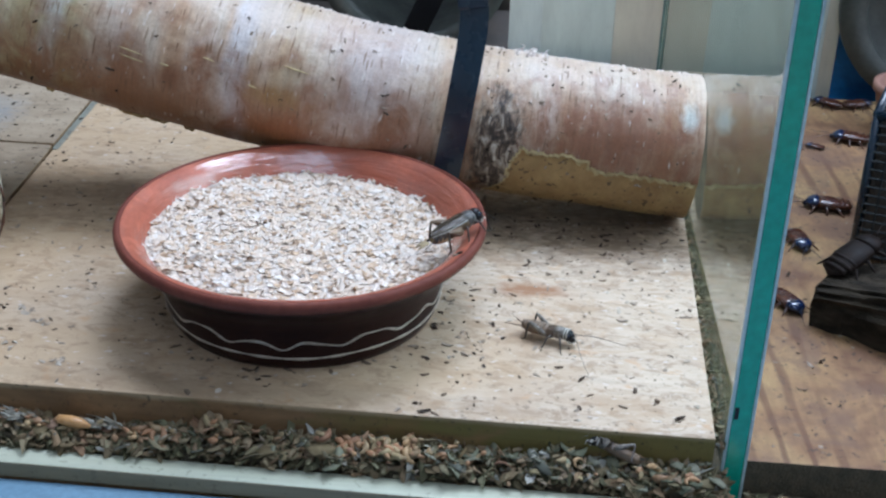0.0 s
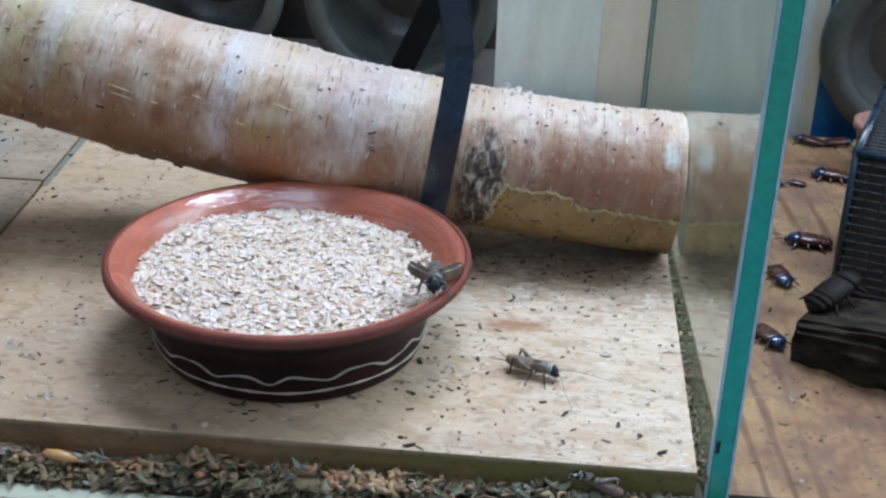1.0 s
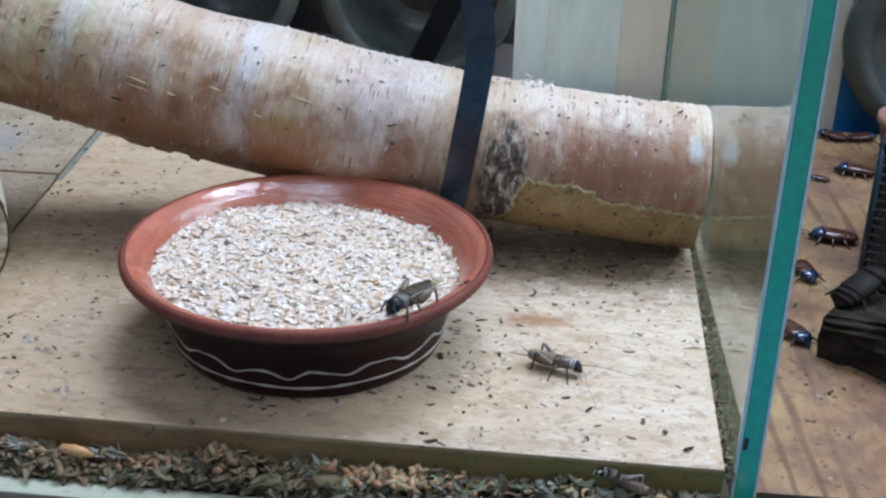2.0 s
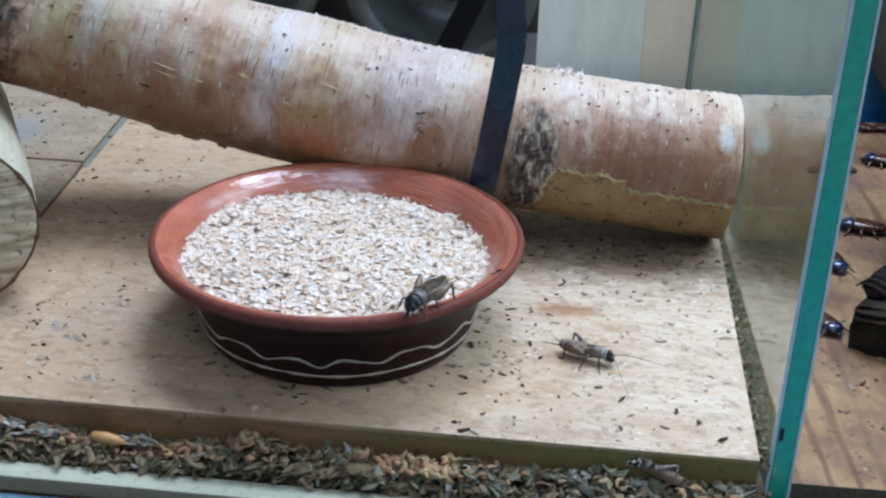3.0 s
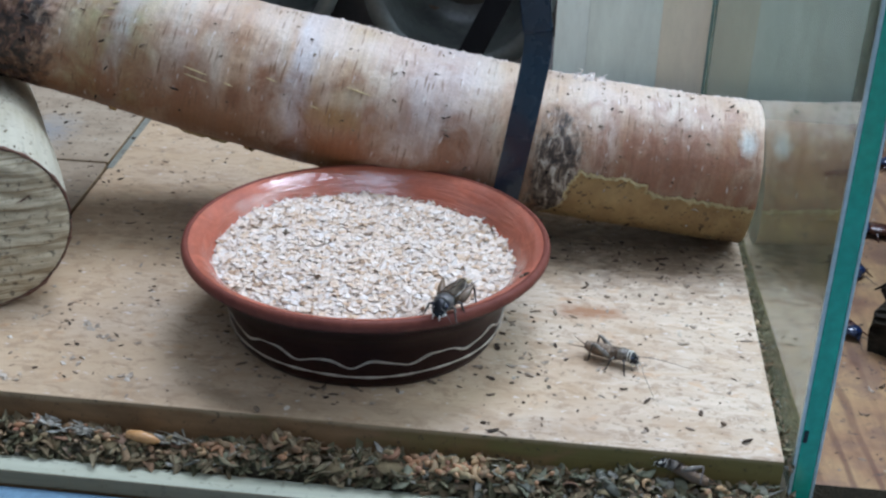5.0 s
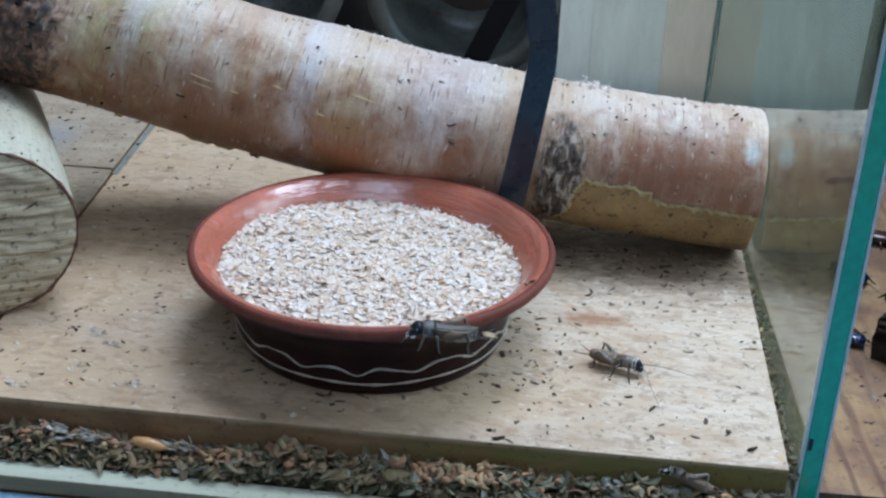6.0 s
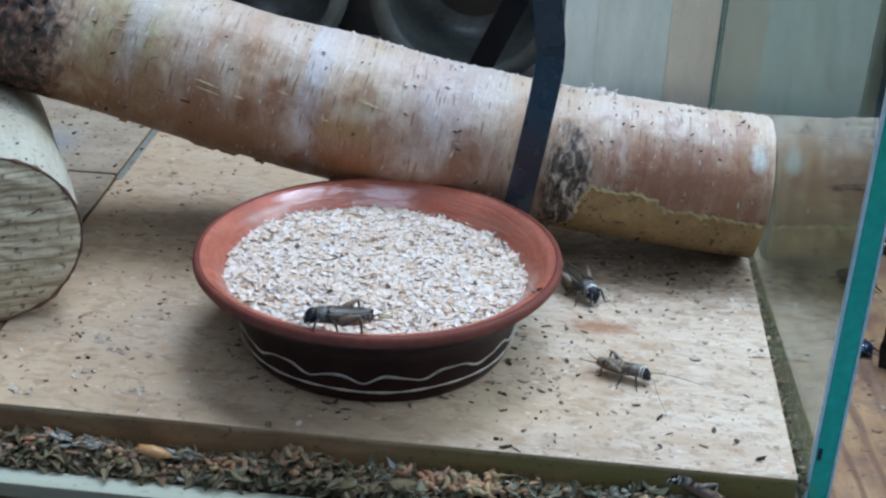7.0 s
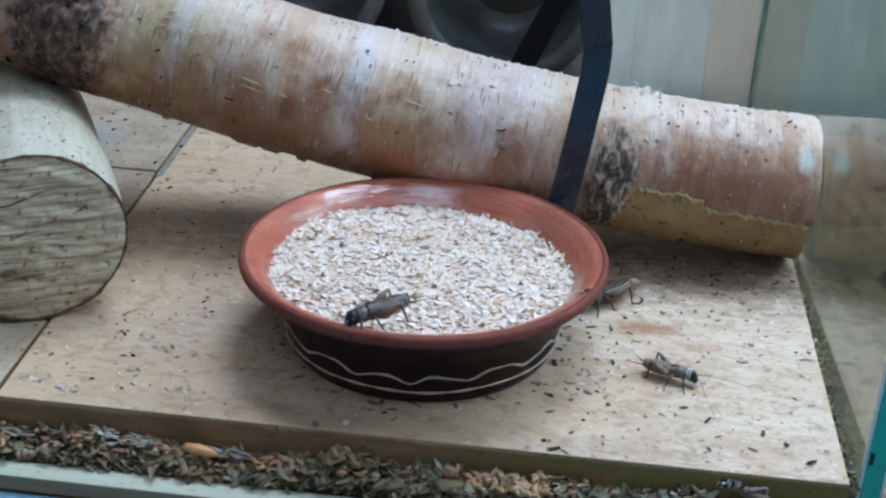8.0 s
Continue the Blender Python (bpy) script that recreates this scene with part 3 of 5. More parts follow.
def husk_shape(rng, bend=2.0):
    """A curled shed skin: a bent tapering tube, one unit across."""
    v, f, n, sides = [], [], 7, 6
    for k in range(n):
        a = bend * (k / (n - 1) - 0.5)
        c = Vector((math.sin(a), 1 - math.cos(a), 0)) * 0.5
        out = Vector((math.sin(a), -math.cos(a), 0))
        r = 0.2 * math.sin(math.pi * (0.12 + 0.8 * k / (n - 1))) * rng.uniform(0.85, 1.15)
        for i in range(sides):
            b = 2 * math.pi * i / sides
            v.append(tuple(c + r * (math.cos(b) * out + math.sin(b) * Vector((0, 0, 1)))))
    for k in range(n - 1):
        for i in range(sides):
            j = (i + 1) % sides
            f.append((k * sides + i, k * sides + j, (k + 1) * sides + j, (k + 1) * sides + i))
    f += [tuple(range(sides))[::-1], tuple(range((n - 1) * sides, n * sides))]
    return v, f


def placed(rng, x, y, z, size, lean=0.3):
    return Matrix.Translation((x, y, z)) @ Euler((rng.uniform(-lean, lean), rng.uniform(-lean, lean), rng.uniform(0, 6.283))).to_matrix().to_4x4() @ Matrix.Diagonal((size, size, size, 1))


# ---- the room ----
def room():
    for name, b in (("floor", (-1.6, 1.06, -1.5, 1.3, -0.86, -0.80)), ("wall_north", (-1.6, 1.06, 1.3, 1.36, -0.80, 1.5)), ("wall_south", (-1.6, 1.06, -1.56, -1.5, -0.80, 1.5)),
                    ("wall_west", (-1.66, -1.6, -1.5, 1.3, -0.80, 1.5))):
        tagged(part(name, box(*b), WALL), "plain painted plaster of the room", "wall" if "wall" in name else "floor", kind="structure")
    bm = bmesh.new()
    for b in ((1.0, 1.06, -1.5, -0.22, -0.8, 1.5), (1.0, 1.06, 0.68, 1.3, -0.8, 1.5), (1.0, 1.06, -0.22, 0.68, -0.8, 0.42), (1.0, 1.06, -0.22, 0.68, 1.22, 1.5)):
        box(*b, bm=bm)
    tagged(part("wall_east", bm, WALL), "painted wall with an open window", "wall", kind="structure")
    bm = bmesh.new()
    for b in ((-1.66, -0.30, -1.56, 1.36, 1.5, 1.56), (0.60, 1.10, -1.56, 1.36, 1.5, 1.56), (-0.30, 0.60, -0.26, 0.16, 1.5, 1.56), (-0.30, 0.60, -1.56, -1.38, 1.5, 1.56), (0.42, 0.60, -1.38, -0.26, 1.5, 1.56), (-0.30, 0.60, 0.81, 1.36, 1.5, 1.56)):
        box(*b, bm=bm)
    tagged(part("ceiling", bm, WALL), "plain white ceiling with two skylight openings", "ceiling", kind="structure")
    t = thing("table", pose(0.1, 0.1, 0), "long plain table under the glass tanks", "table")
    part("tabletop", box(-1.0, 0.88, -0.45, 0.6, -0.15, -0.12, 0.003), RAIL, t)
    for x, y in ((-0.95, -0.4), (0.84, -0.4), (-0.95, 0.55), (0.84, 0.55)):
        part("leg", box(x - 0.03, x + 0.03, y - 0.03, y + 0.03, -0.8, -0.15, 0.003), RAIL, t)


room()


# ---- the glass tank and its floor boards ----
PANE = pose(0.1570, -0.0690, 0, 0, 0.5, 1.1)


def tank():
    t = thing("glass_tank", pose(0, 0, 0), "clear glass insect tank with green polished pane edges", "terrarium")
    w = 0.0062
    pane = part("side_pane", box(0, w, 0.002, 0.366, -0.035, 0.30), DUSTY, t, "dusty side pane reflecting the log", at=PANE)
    pane.visible_shadow = False
    part("polished_edge", box(0, w, 0, 0.0018, -0.035, 0.30, 0.0004), EDGE, pane, "green polished front edge of the pane")
    part("back_edge", box(0, w, 0.3662, 0.3682, -0.035, 0.30, 0.0004), PANEL, pane, "frosted back edge of the pane")
    part("silicone_seam", box(-0.0016, -0.0002, 0.3650, 0.3675, -0.03, 0.30, 0.0005), SEAM, pane, "dull green silicone in the back corner")
    part("arris", box(-0.0011, -0.0001, 0, 0.0018, -0.035, 0.30), ARRIS_GLINT, pane, "pale corner of the pane, its highlight put into the colour")
    part("arris", box(w + 0.0001, w + 0.0010, 0, 0.0018, -0.035, 0.30), ARRIS_GLINT, pane, "pale corner of the pane, its highlight put into the colour")
    part("ink_mark", box(0.0004, 0.0018, -0.0004, -0.0001, 0.0062, 0.0108, 0.0001), INK, pane, "small black ink mark")
    part("base_pane", box(-0.42, 0.162, -0.081, 0.300, -0.041, -0.0352), GLASS, t)


tank()


def rail():
    r = thing("front_rail", pose(0, 0, 0), "pale wooden lath along the front of the tank", "wooden strip")
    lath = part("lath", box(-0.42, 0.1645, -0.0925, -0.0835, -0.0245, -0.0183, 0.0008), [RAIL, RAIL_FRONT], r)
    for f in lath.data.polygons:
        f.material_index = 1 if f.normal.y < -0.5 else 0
    part("backing", box(-0.42, 0.1645, -0.0915, -0.0845, -0.041, -0.0247), PLY_EDGE, r, "darker lower strip")
    tagged(part("blue_tray", box(-0.45, 0.55, -0.36, -0.0928, -0.12, -0.0247, 0.001), BLUE), "light blue plastic tray standing before the tank", "tray")


rail()


def boards():
    def left(y):
        return -0.1427 - 0.049 * (y + 0.0285)
    for name, outline, label in (
        ("floor_board", [(left(-0.0725), -0.0725), (0.1522, -0.0725), (0.1522, 0.10), (0.1470, 0.298), (left(0.298) + 0.0030, 0.298), (left(0.128) + 0.0030, 0.128), (left(0.128), 0.1278)], "pale plywood board littered with dark droppings"),
        ("floor_board", [(-0.40, -0.0725), (left(-0.0725) - 0.0016, -0.0725), (left(0.127) - 0.0016, 0.127), (left(0.1275) - 0.0022, 0.1275), (left(0.1335) - 0.0022, 0.1335), (-0.40, 0.1335)], "plywood offcut lying beside the larger board"),
        ("floor_board", [(-0.40, 0.1352), (left(0.1352) - 0.0022, 0.1352), (left(0.298) - 0.0022, 0.298), (-0.40, 0.298)], "stained greyish plywood offcut behind the stump, darkened as if shaded"),
    ):
        ob = part(name, slab(outline, -0.0149, 0.0, 0.0005), [PLY if "long" in label or "droppings" in label else PLY_STAIN_SHADE, PLY_EDGE])
        for p in ob.data.polygons:
            p.material_index = 0 if p.normal.z > 0.5 else 1
        tagged(ob, label, "board", "boards of the tank floor")
    strip = part("joint_strip", slab([(left(0.130) - 0.0014, 0.130), (left(0.130) + 0.0024, 0.130), (left(0.297) + 0.0024, 0.297), (left(0.297) - 0.0014, 0.297)], -0.0149, -0.0006, 0.0004), STRIP)
    tagged(strip, "grey-green filler strip between the boards", "strip", kind="structure")
    tagged(part("substrate", slab([(-0.41, -0.0815), (0.1565, -0.0815), (0.1560, -0.069), (0.1475, 0.302), (-0.41, 0.302)], -0.0345, -0.0150), SOIL), "dark soil and frass under the boards", "soil", kind="stuff")


boards()


# ---- the birch log ----
def log_axis(x):
    return Vector((x, 0.0945 + 0.0426 * x, 0.0517 - 0.1883 * x + 0.3937 * x * x)), 0.0315 - 0.0016 * x + 0.0259 * x * x


def peel_line(x):
    """Angle below which the outer bark is gone near the sawn end, measured from the front (0) upwards."""
    ragged = 0.06 * noise.noise((x * 110, 3, 1)) + 0.05 * noise.noise((x * 330, 7, 2)) + 0.02 * noise.noise((x * 900, 2, 6))
    step = -0.11 if x > 0.1062 else 0.0
    return 0.035 + step + ragged - 1.0 * (x - 0.085)


KNOTS = ((0.0660, 0.08, 0.0105, 0.80, 0.0016), (-0.160, -0.10, 0.021, 0.95, 0.0034))


def log_point(x, a, lift=0.0):
    c, r = log_axis(x)
    slope = -0.1883 + 0.7874 * x
    up = Vector((-slope, 0, 1)).normalized()
    front = Vector((0.04, -1, 0)).normalized()
    r += 0.0007 * noise.noise((x * 30, math.cos(a) * 1.2, math.sin(a) * 1.2)) + 0.00018 * noise.noise((x * 260, math.cos(a) * 7, math.sin(a) * 7)) + 0.00022 * max(0, math.sin(a)) * noise.noise((x * 420, math.cos(a) * 14, math.sin(a) * 14))
    for kx, ka, kw, kh, bulge in KNOTS:
        d = ((x - kx) / kw) ** 2 + ((a - ka) / kh) ** 2
        r += bulge * math.exp(-d) * (1 + 0.4 * noise.noise((x * 190, a * 7, 4)) + 0.45 * noise.noise((x * 420, a * 15, 8)))
    r += 0.0012 * math.exp(-((x + 0.03) / 0.02) ** 2) * max(0.0, math.sin(a))
    return c + (r + lift) * (math.cos(a) * front + math.sin(a) * up)


def birch_log():
    nx, na, x0, x1 = 420, 200, -0.255, 0.1520
    bm = bmesh.new()
    uv = bm.loops.layers.uv.new("map")
    grid = []
    for i in range(nx + 1):
        x = x0 + (x1 - x0) * i / nx
        row = []
        for k in range(na):
            a = -math.pi + 2 * math.pi * k / na
            bare = x > 0.0765 + 0.012 * min(0, a + 0.1) + 0.0015 * math.sin(a * 9) and a < peel_line(x) and a > -2.6
            row.append((bm.verts.new(log_point(x + (0.0006 * noise.noise((a * 3, 1, 1)) if i == nx else 0), a, -0.0009 if bare else 0.0)), x, a, bare))
        grid.append(row)
    for i in range(nx):
        for k in range(na):
            j = (k + 1) % na
            q = (grid[i][k], grid[i][j], grid[i + 1][j], grid[i + 1][k])
            f = bm.faces.new([c[0] for c in q])
            f.smooth = True
            n_bare = sum(c[3] for c in q)
            f.material_index = 1 if n_bare == 4 else 2 if n_bare else 0
            ang = [c[2] for c in q]
            if max(ang) - min(ang) > 3:
                ang = [b + 2 * math.pi if b < 0 else b for b in ang]
            for lp, c, b in zip(f.loops, q, ang):
                lp[uv].uv = (c[1], b * 0.031)
    f = bm.faces.new([c[0] for c in grid[-1]])
    f.material_index = 4
    f = bm.faces.new([c[0] for c in grid[0]][::-1])
    f.material_index = 3
    bmesh.ops.recalc_face_normals(bm, faces=bm.faces[:])
    log = thing("birch_log", pose(0, 0, 0), "peeling birch log with dark knots leaning on a stump", "log")
    # sawn right end is coloured dark in place of its shade by the pane
    part("log_body", bm, [BARK, INNER, PALE_EDGE, CUT, mottled("shaded_log_end", (0.13, 0.095, 0.055), (0.075, 0.055, 0.034), 120, 700, 0.8)], log)
    rng = random.Random(5)
    # torn lip of bark along the bare patch
    bm = bmesh.new()
    prev = None
    for i in range(150):
        x = 0.0765 + (0.1505 - 0.0765) * i / 149
        a = peel_line(x)
        wide = 0.008 + 0.075 * max(0, noise.noise((x * 260, 1, 5)))
        row = [bm.verts.new(log_point(x, a + 0.03, 0.0004)), bm.verts.new(log_point(x, a, 0.0009)), bm.verts.new(log_point(x, a - wide, 0.0007 + 0.0008 * abs(noise.noise((x * 200, 9, 9)))))]
        if prev:
            for p in range(2):
                bm.faces.new((prev[p], prev[p + 1], row[p + 1], row[p]))
        prev = row
    bmesh.ops.solidify(bm, geom=bm.faces[:], thickness=0.0003)
    part("torn_lip", bm, PALE_EDGE, log, "ragged pale yellow lip of torn bark")
    # loose papery shreds that stand up along the top
    paper = mottled("loose_paper_bark", (0.80, 0.72, 0.66), (0.70, 0.58, 0.50), 200, 900)
    spots = [(rng.uniform(-0.04, 0.15), rng.uniform(1.60, 2.10), rng.uniform(0.0003, 0.0011)) for _ in range(150)] + [(0.0765 + rng.gauss(0, 0.0028), rng.uniform(1.5, 1.95), rng.uniform(0.0012, 0.0036)) for _ in range(22)]
    for x, a, hi in spots:
        pts = [log_point(x + 0.6 * hi * f * rng.uniform(-1, 1), a + 0.03 * f, -0.0002 + hi * f) for f in (0, 0.4, 0.75, 1)]
        part("bark_shred", tube(pts, [0.0007 + 0.2 * hi, 0.0006, 0.0004, 0.0001], 6, flat=0.35), paper, log)
    for x, a, ln, da in ((-0.090, 0.21, 0.010, -0.03), (-0.089, 0.12, 0.010, -0.03), (-0.057, 0.36, 0.005, -0.02), (-0.024, 0.50, 0.010, -0.03), (-0.073, 0.14, 0.004, -0.01), (-0.037, 0.16, 0.004, -0.02), (-0.125, 0.62, 0.003, 0.04), (-0.126, 0.50, 0.003, 0.04), (-0.124, 0.72, 0.003, 0.05)):
        pts = [log_point(x + ln * s, a + da * s, 0.0004) for s in (0, 0.3, 0.65, 1)]
        part("splinter", tube(pts, [0.0001, 0.00034, 0.00030, 0.0001], 6), PALE_EDGE, log, "pale raised bark splinter")

    # rough scales of bark that stand off the two knots
    scale = [flake_shape(rng, 7, rng.uniform(-0.5, 0.5), 0.22, rng.uniform(0.8, 1.9)) for _ in range(24)]
    for mid, wide, low, high, many, sizes in ((-0.165, 0.0080, -1.25, 1.5, 85, (0.0014, 0.0040)), (0.0665, 0.0036, -0.85, 0.75, 34, (0.0008, 0.0020))):
        mats = []
        for i in range(many):
            x, a = rng.gauss(mid, wide), rng.uniform(low, high)
            x = min(max(x, mid - 2 * wide), mid + 2 * wide)
            size = rng.uniform(*sizes)
            mats.append(Matrix.Translation(log_point(x, a, -0.0002)) @ Matrix.Rotation(math.pi / 2 - a, 4, "X") @ placed(rng, 0, 0, 0, size, 0.55))
        tagged(pieces("knot_bark", scale, mats, KNOT), "rough dark scales of bark on a knot", kind="stuff").parent = log

    # loose flaps and bits hanging from the lower side
    for x, a, ln in ((-0.090, -1.06, 0.014), (-0.078, -1.10, 0.010), (-0.119, -1.02, 0.003), (-0.030, -1.05, 0.006), (-0.062, -1.06, 0.005)):
        pts = [log_point(x + ln * s, a - 0.05 * math.sin(3 * s), -0.0004 + 0.0006 * math.sin(math.pi * s)) for s in (0, 0.25, 0.5, 0.75, 1)]
        part("bark_flap", tube(pts, [0.0004, 0.0013, 0.0010, 0.0014, 0.0003], 8), INNER, log, "dark loose flap of bark")


birch_log()


def stump():
    """Sawn round log: its axis runs away from the cut face, turned to one side."""
    s = thing("sawn_stump", pose(-0.1455, -0.0190, 0.0347, 0, 0, 27), "short sawn log with rough end grain and dark bark rim", "log")
    bm = bmesh.new()
    steps, rows = 120, 40
    def rim(a, y):
        r = (0.0342 - 0.035 * max(0, y - 0.05)) * (1 + 0.018 * math.sin(2 * a + 0.6) + 0.012 * noise.noise((math.cos(a) * 2, math.sin(a) * 2, y * 20)))
        return r * math.cos(a), r * math.sin(a)
    grid = [[bm.verts.new((rim(2 * math.pi * i / steps, y)[0], y, rim(2 * math.pi * i / steps, y)[1])) for i in range(steps)] for y in (0.0012 + 0.16 * k / rows for k in range(rows + 1))]
    for a, b in zip(grid, grid[1:]):
        for i in range(steps):
            j = (i + 1) % steps
            bm.faces.new((a[i], a[j], b[j], b[i]))
    bm.faces.new(grid[-1][::-1])
    bmesh.ops.recalc_face_normals(bm, faces=bm.faces[:])
    part("bark", bm, STUMP_BARK, s, "pale smooth bark with dark flecks", smooth=True)
    bm = bmesh.new()
    rings = []
    for q in range(25):
        f = q / 24
        ring = []
        for i in range(steps):
            a = 2 * math.pi * i / steps
            x, z = rim(a, 0)
            x, z = x * 0.975 * f, z * 0.975 * f
            fan = z + 0.25 * x * (z + 0.01) / 0.034
            saw = 0.0017 * noise.noise((x * 50, fan * 330, 3)) + 0.0012 * noise.noise((x * 160, fan * 800, 8))
            ring.append(bm.verts.new((x, saw + 0.0009 * f ** 14, z)) if q else None)
        rings.append(ring)
    mid = bm.verts.new((0, 0, 0))
    for i in range(steps):
        j = (i + 1) % steps
        bm.faces.new((mid, rings[1][i], rings[1][j]))
        for q in range(1, 24):
            bm.faces.new((rings[q][i], rings[q + 1][i], rings[q + 1][j], rings[q][j]))
    bmesh.ops.recalc_face_normals(bm, faces=bm.faces[:])
    part("cut_face", bm, CUT, s, "rough sawn end grain with cracks", smooth=True)
    pts = [(rim(2 * math.pi * i / 80, 0)[0] * 0.992, 0.0009 + 0.0003 * noise.noise((i * 0.7, 0, 0)), rim(2 * math.pi * i / 80, 0)[1] * 0.992) for i in range(81)]
    part("bark_rim", tube(pts, [0.0002 + 0.0020 * abs(noise.noise((i * 0.37, 2, 0))) for i in range(81)], 6), RIND, s, "thin dark red bark rim", smooth=True)
    for x0, z0, x1, z1 in ((-0.026, -0.004, 0.002, 0.004), (0.006, 0.006, 0.024, 0.013), (-0.02, 0.012, 0.012, 0.021), (-0.012, -0.016, 0.016, -0.012)):
        part("crack", tube([(x0 + (x1 - x0) * q / 5, -0.0001, z0 + (z1 - z0) * q / 5 + 0.0005 * math.sin(q * 2)) for q in range(6)], [0.0001, 0.0003, 0.0004, 0.0003, 0.0002, 0.0001], 6), RIND, s)
    part("red_knot", tube([(-0.0078, -0.0004, -0.0128), (-0.0095, -0.0005, -0.0126), (-0.0115, -0.0005, -0.0130), (-0.0135, -0.0004, -0.0134)], [0.0005, 0.0012, 0.0014, 0.0006], 10, flat=0.6), RIND, s, "small dark red knot", smooth=True)


stump()


# ---- the food bowl ----
def bowl():
    b = thing("food_bowl", pose(0, 0, 0), "brown glazed terracotta bowl with cream slip lines full of oats", "bowl")
    profile = [(0.048, 0.0), (0.0508, 0.0006), (0.0520, 0.0028), (0.0526, 0.0056), (0.0534, 0.010), (0.0541, 0.016), (0.0550, 0.0195), (0.0580, 0.0235), (0.0625, 0.0278), (0.0660, 0.0302), (0.0680, 0.0318), (0.0689, 0.0329)]
    part("body", lathe([(0.02, 0.001)] + profile + [(0.0668, 0.0331), (0.0620, 0.0292), (0.0560, 0.0242), (0.0510, 0.0205), (0.046, 0.006), (0.02, 0.004)], 128, 0.004), BROWN, b, "dark brown glazed outer wall", smooth=True)
    lip = [(0.0668, 0.0326), (0.0688, 0.0327), (0.0695, 0.0338), (0.0696, 0.0351), (0.0691, 0.0365), (0.0682, 0.0370), (0.0668, 0.0365), (0.0655, 0.0330)]
    part("lip", lathe(lip + lip[:1], 160, 0.005, True), TERRA_LIP, b, "worn matt terracotta lip", smooth=True)
    inside = [(0.0669, 0.03665), (0.0657, 0.0364), (0.0642, 0.0358), (0.0628, 0.0349), (0.0610, 0.0332), (0.0585, 0.0302), (0.0560, 0.0267), (0.0540, 0.0232), (0.0530, 0.0222), (0.0570, 0.0257), (0.0625, 0.0300), (0.0655, 0.0328)]
    part("inner_wall", lathe(inside + inside[:1], 160, 0.005, True), TERRA, b, "glossy red glazed inside", smooth=True)
    def wall_r(z):
        return 0.0525 + (z - 0.0056) * 0.19 if z < 0.010 else 0.0533 + (z - 0.010) * 0.115
    n = 420
    pts = [((wall_r(0.0058) + 0.00012) * math.cos(2 * math.pi * i / n), (wall_r(0.0058) + 0.00012) * math.sin(2 * math.pi * i / n), 0.0058 + 0.0002 * math.sin(i * 0.11)) for i in range(n + 1)]
    part("straight_line", tube(pts, [0.00046 + 0.00014 * math.sin(i * 0.37) for i in range(n + 1)], 8), SLIP, b, "cream painted line", smooth=True)
    pts = []
    for i in range(n + 1):
        a = 2 * math.pi * i / n
        z = 0.0116 + 0.0014 * math.sin(a * 15 + 0.8 * math.sin(a * 4) + 2.2) + 0.0003 * math.sin(a * 31 + 1) + 0.0004 * math.sin(a * 5)
        pts.append(((wall_r(z) + 0.0001) * math.cos(a), (wall_r(z) + 0.0001) * math.sin(a), z))
    part("wavy_line", tube(pts, [0.00044 + 0.00014 * math.sin(i * 0.29) for i in range(n + 1)], 8), SLIP, b, "cream painted wavy line", smooth=True)
    part("chip", tube([(-0.0563, -0.0385, 0.0352), (-0.0548, -0.0408, 0.0355)], 0.0012, 8), POT, b, "small chip in the rim")


bowl()


def oat_height(x, y):
    r = math.hypot(x + 0.0015, y)
    return 0.0283 + 0.0030 * (1 - (r / 0.057) ** 2) - 0.022 * (x + 0.6 * y) + 0.0010 * noise.noise((x * 60, y * 60, 2)) + 0.0007 * noise.noise((x * 160, y * 160, 5))


def oat_reach(a):
    """How far the heap runs up the bowl's wall in each direction."""
    return 0.0578 - 0.0017 * math.cos(a) - 0.0008 * math.sin(a) + 0.0010 * noise.noise((math.cos(a) * 5, math.sin(a) * 5, 1)) + 0.0006 * noise.noise((math.cos(a) * 16, math.sin(a) * 16, 7))


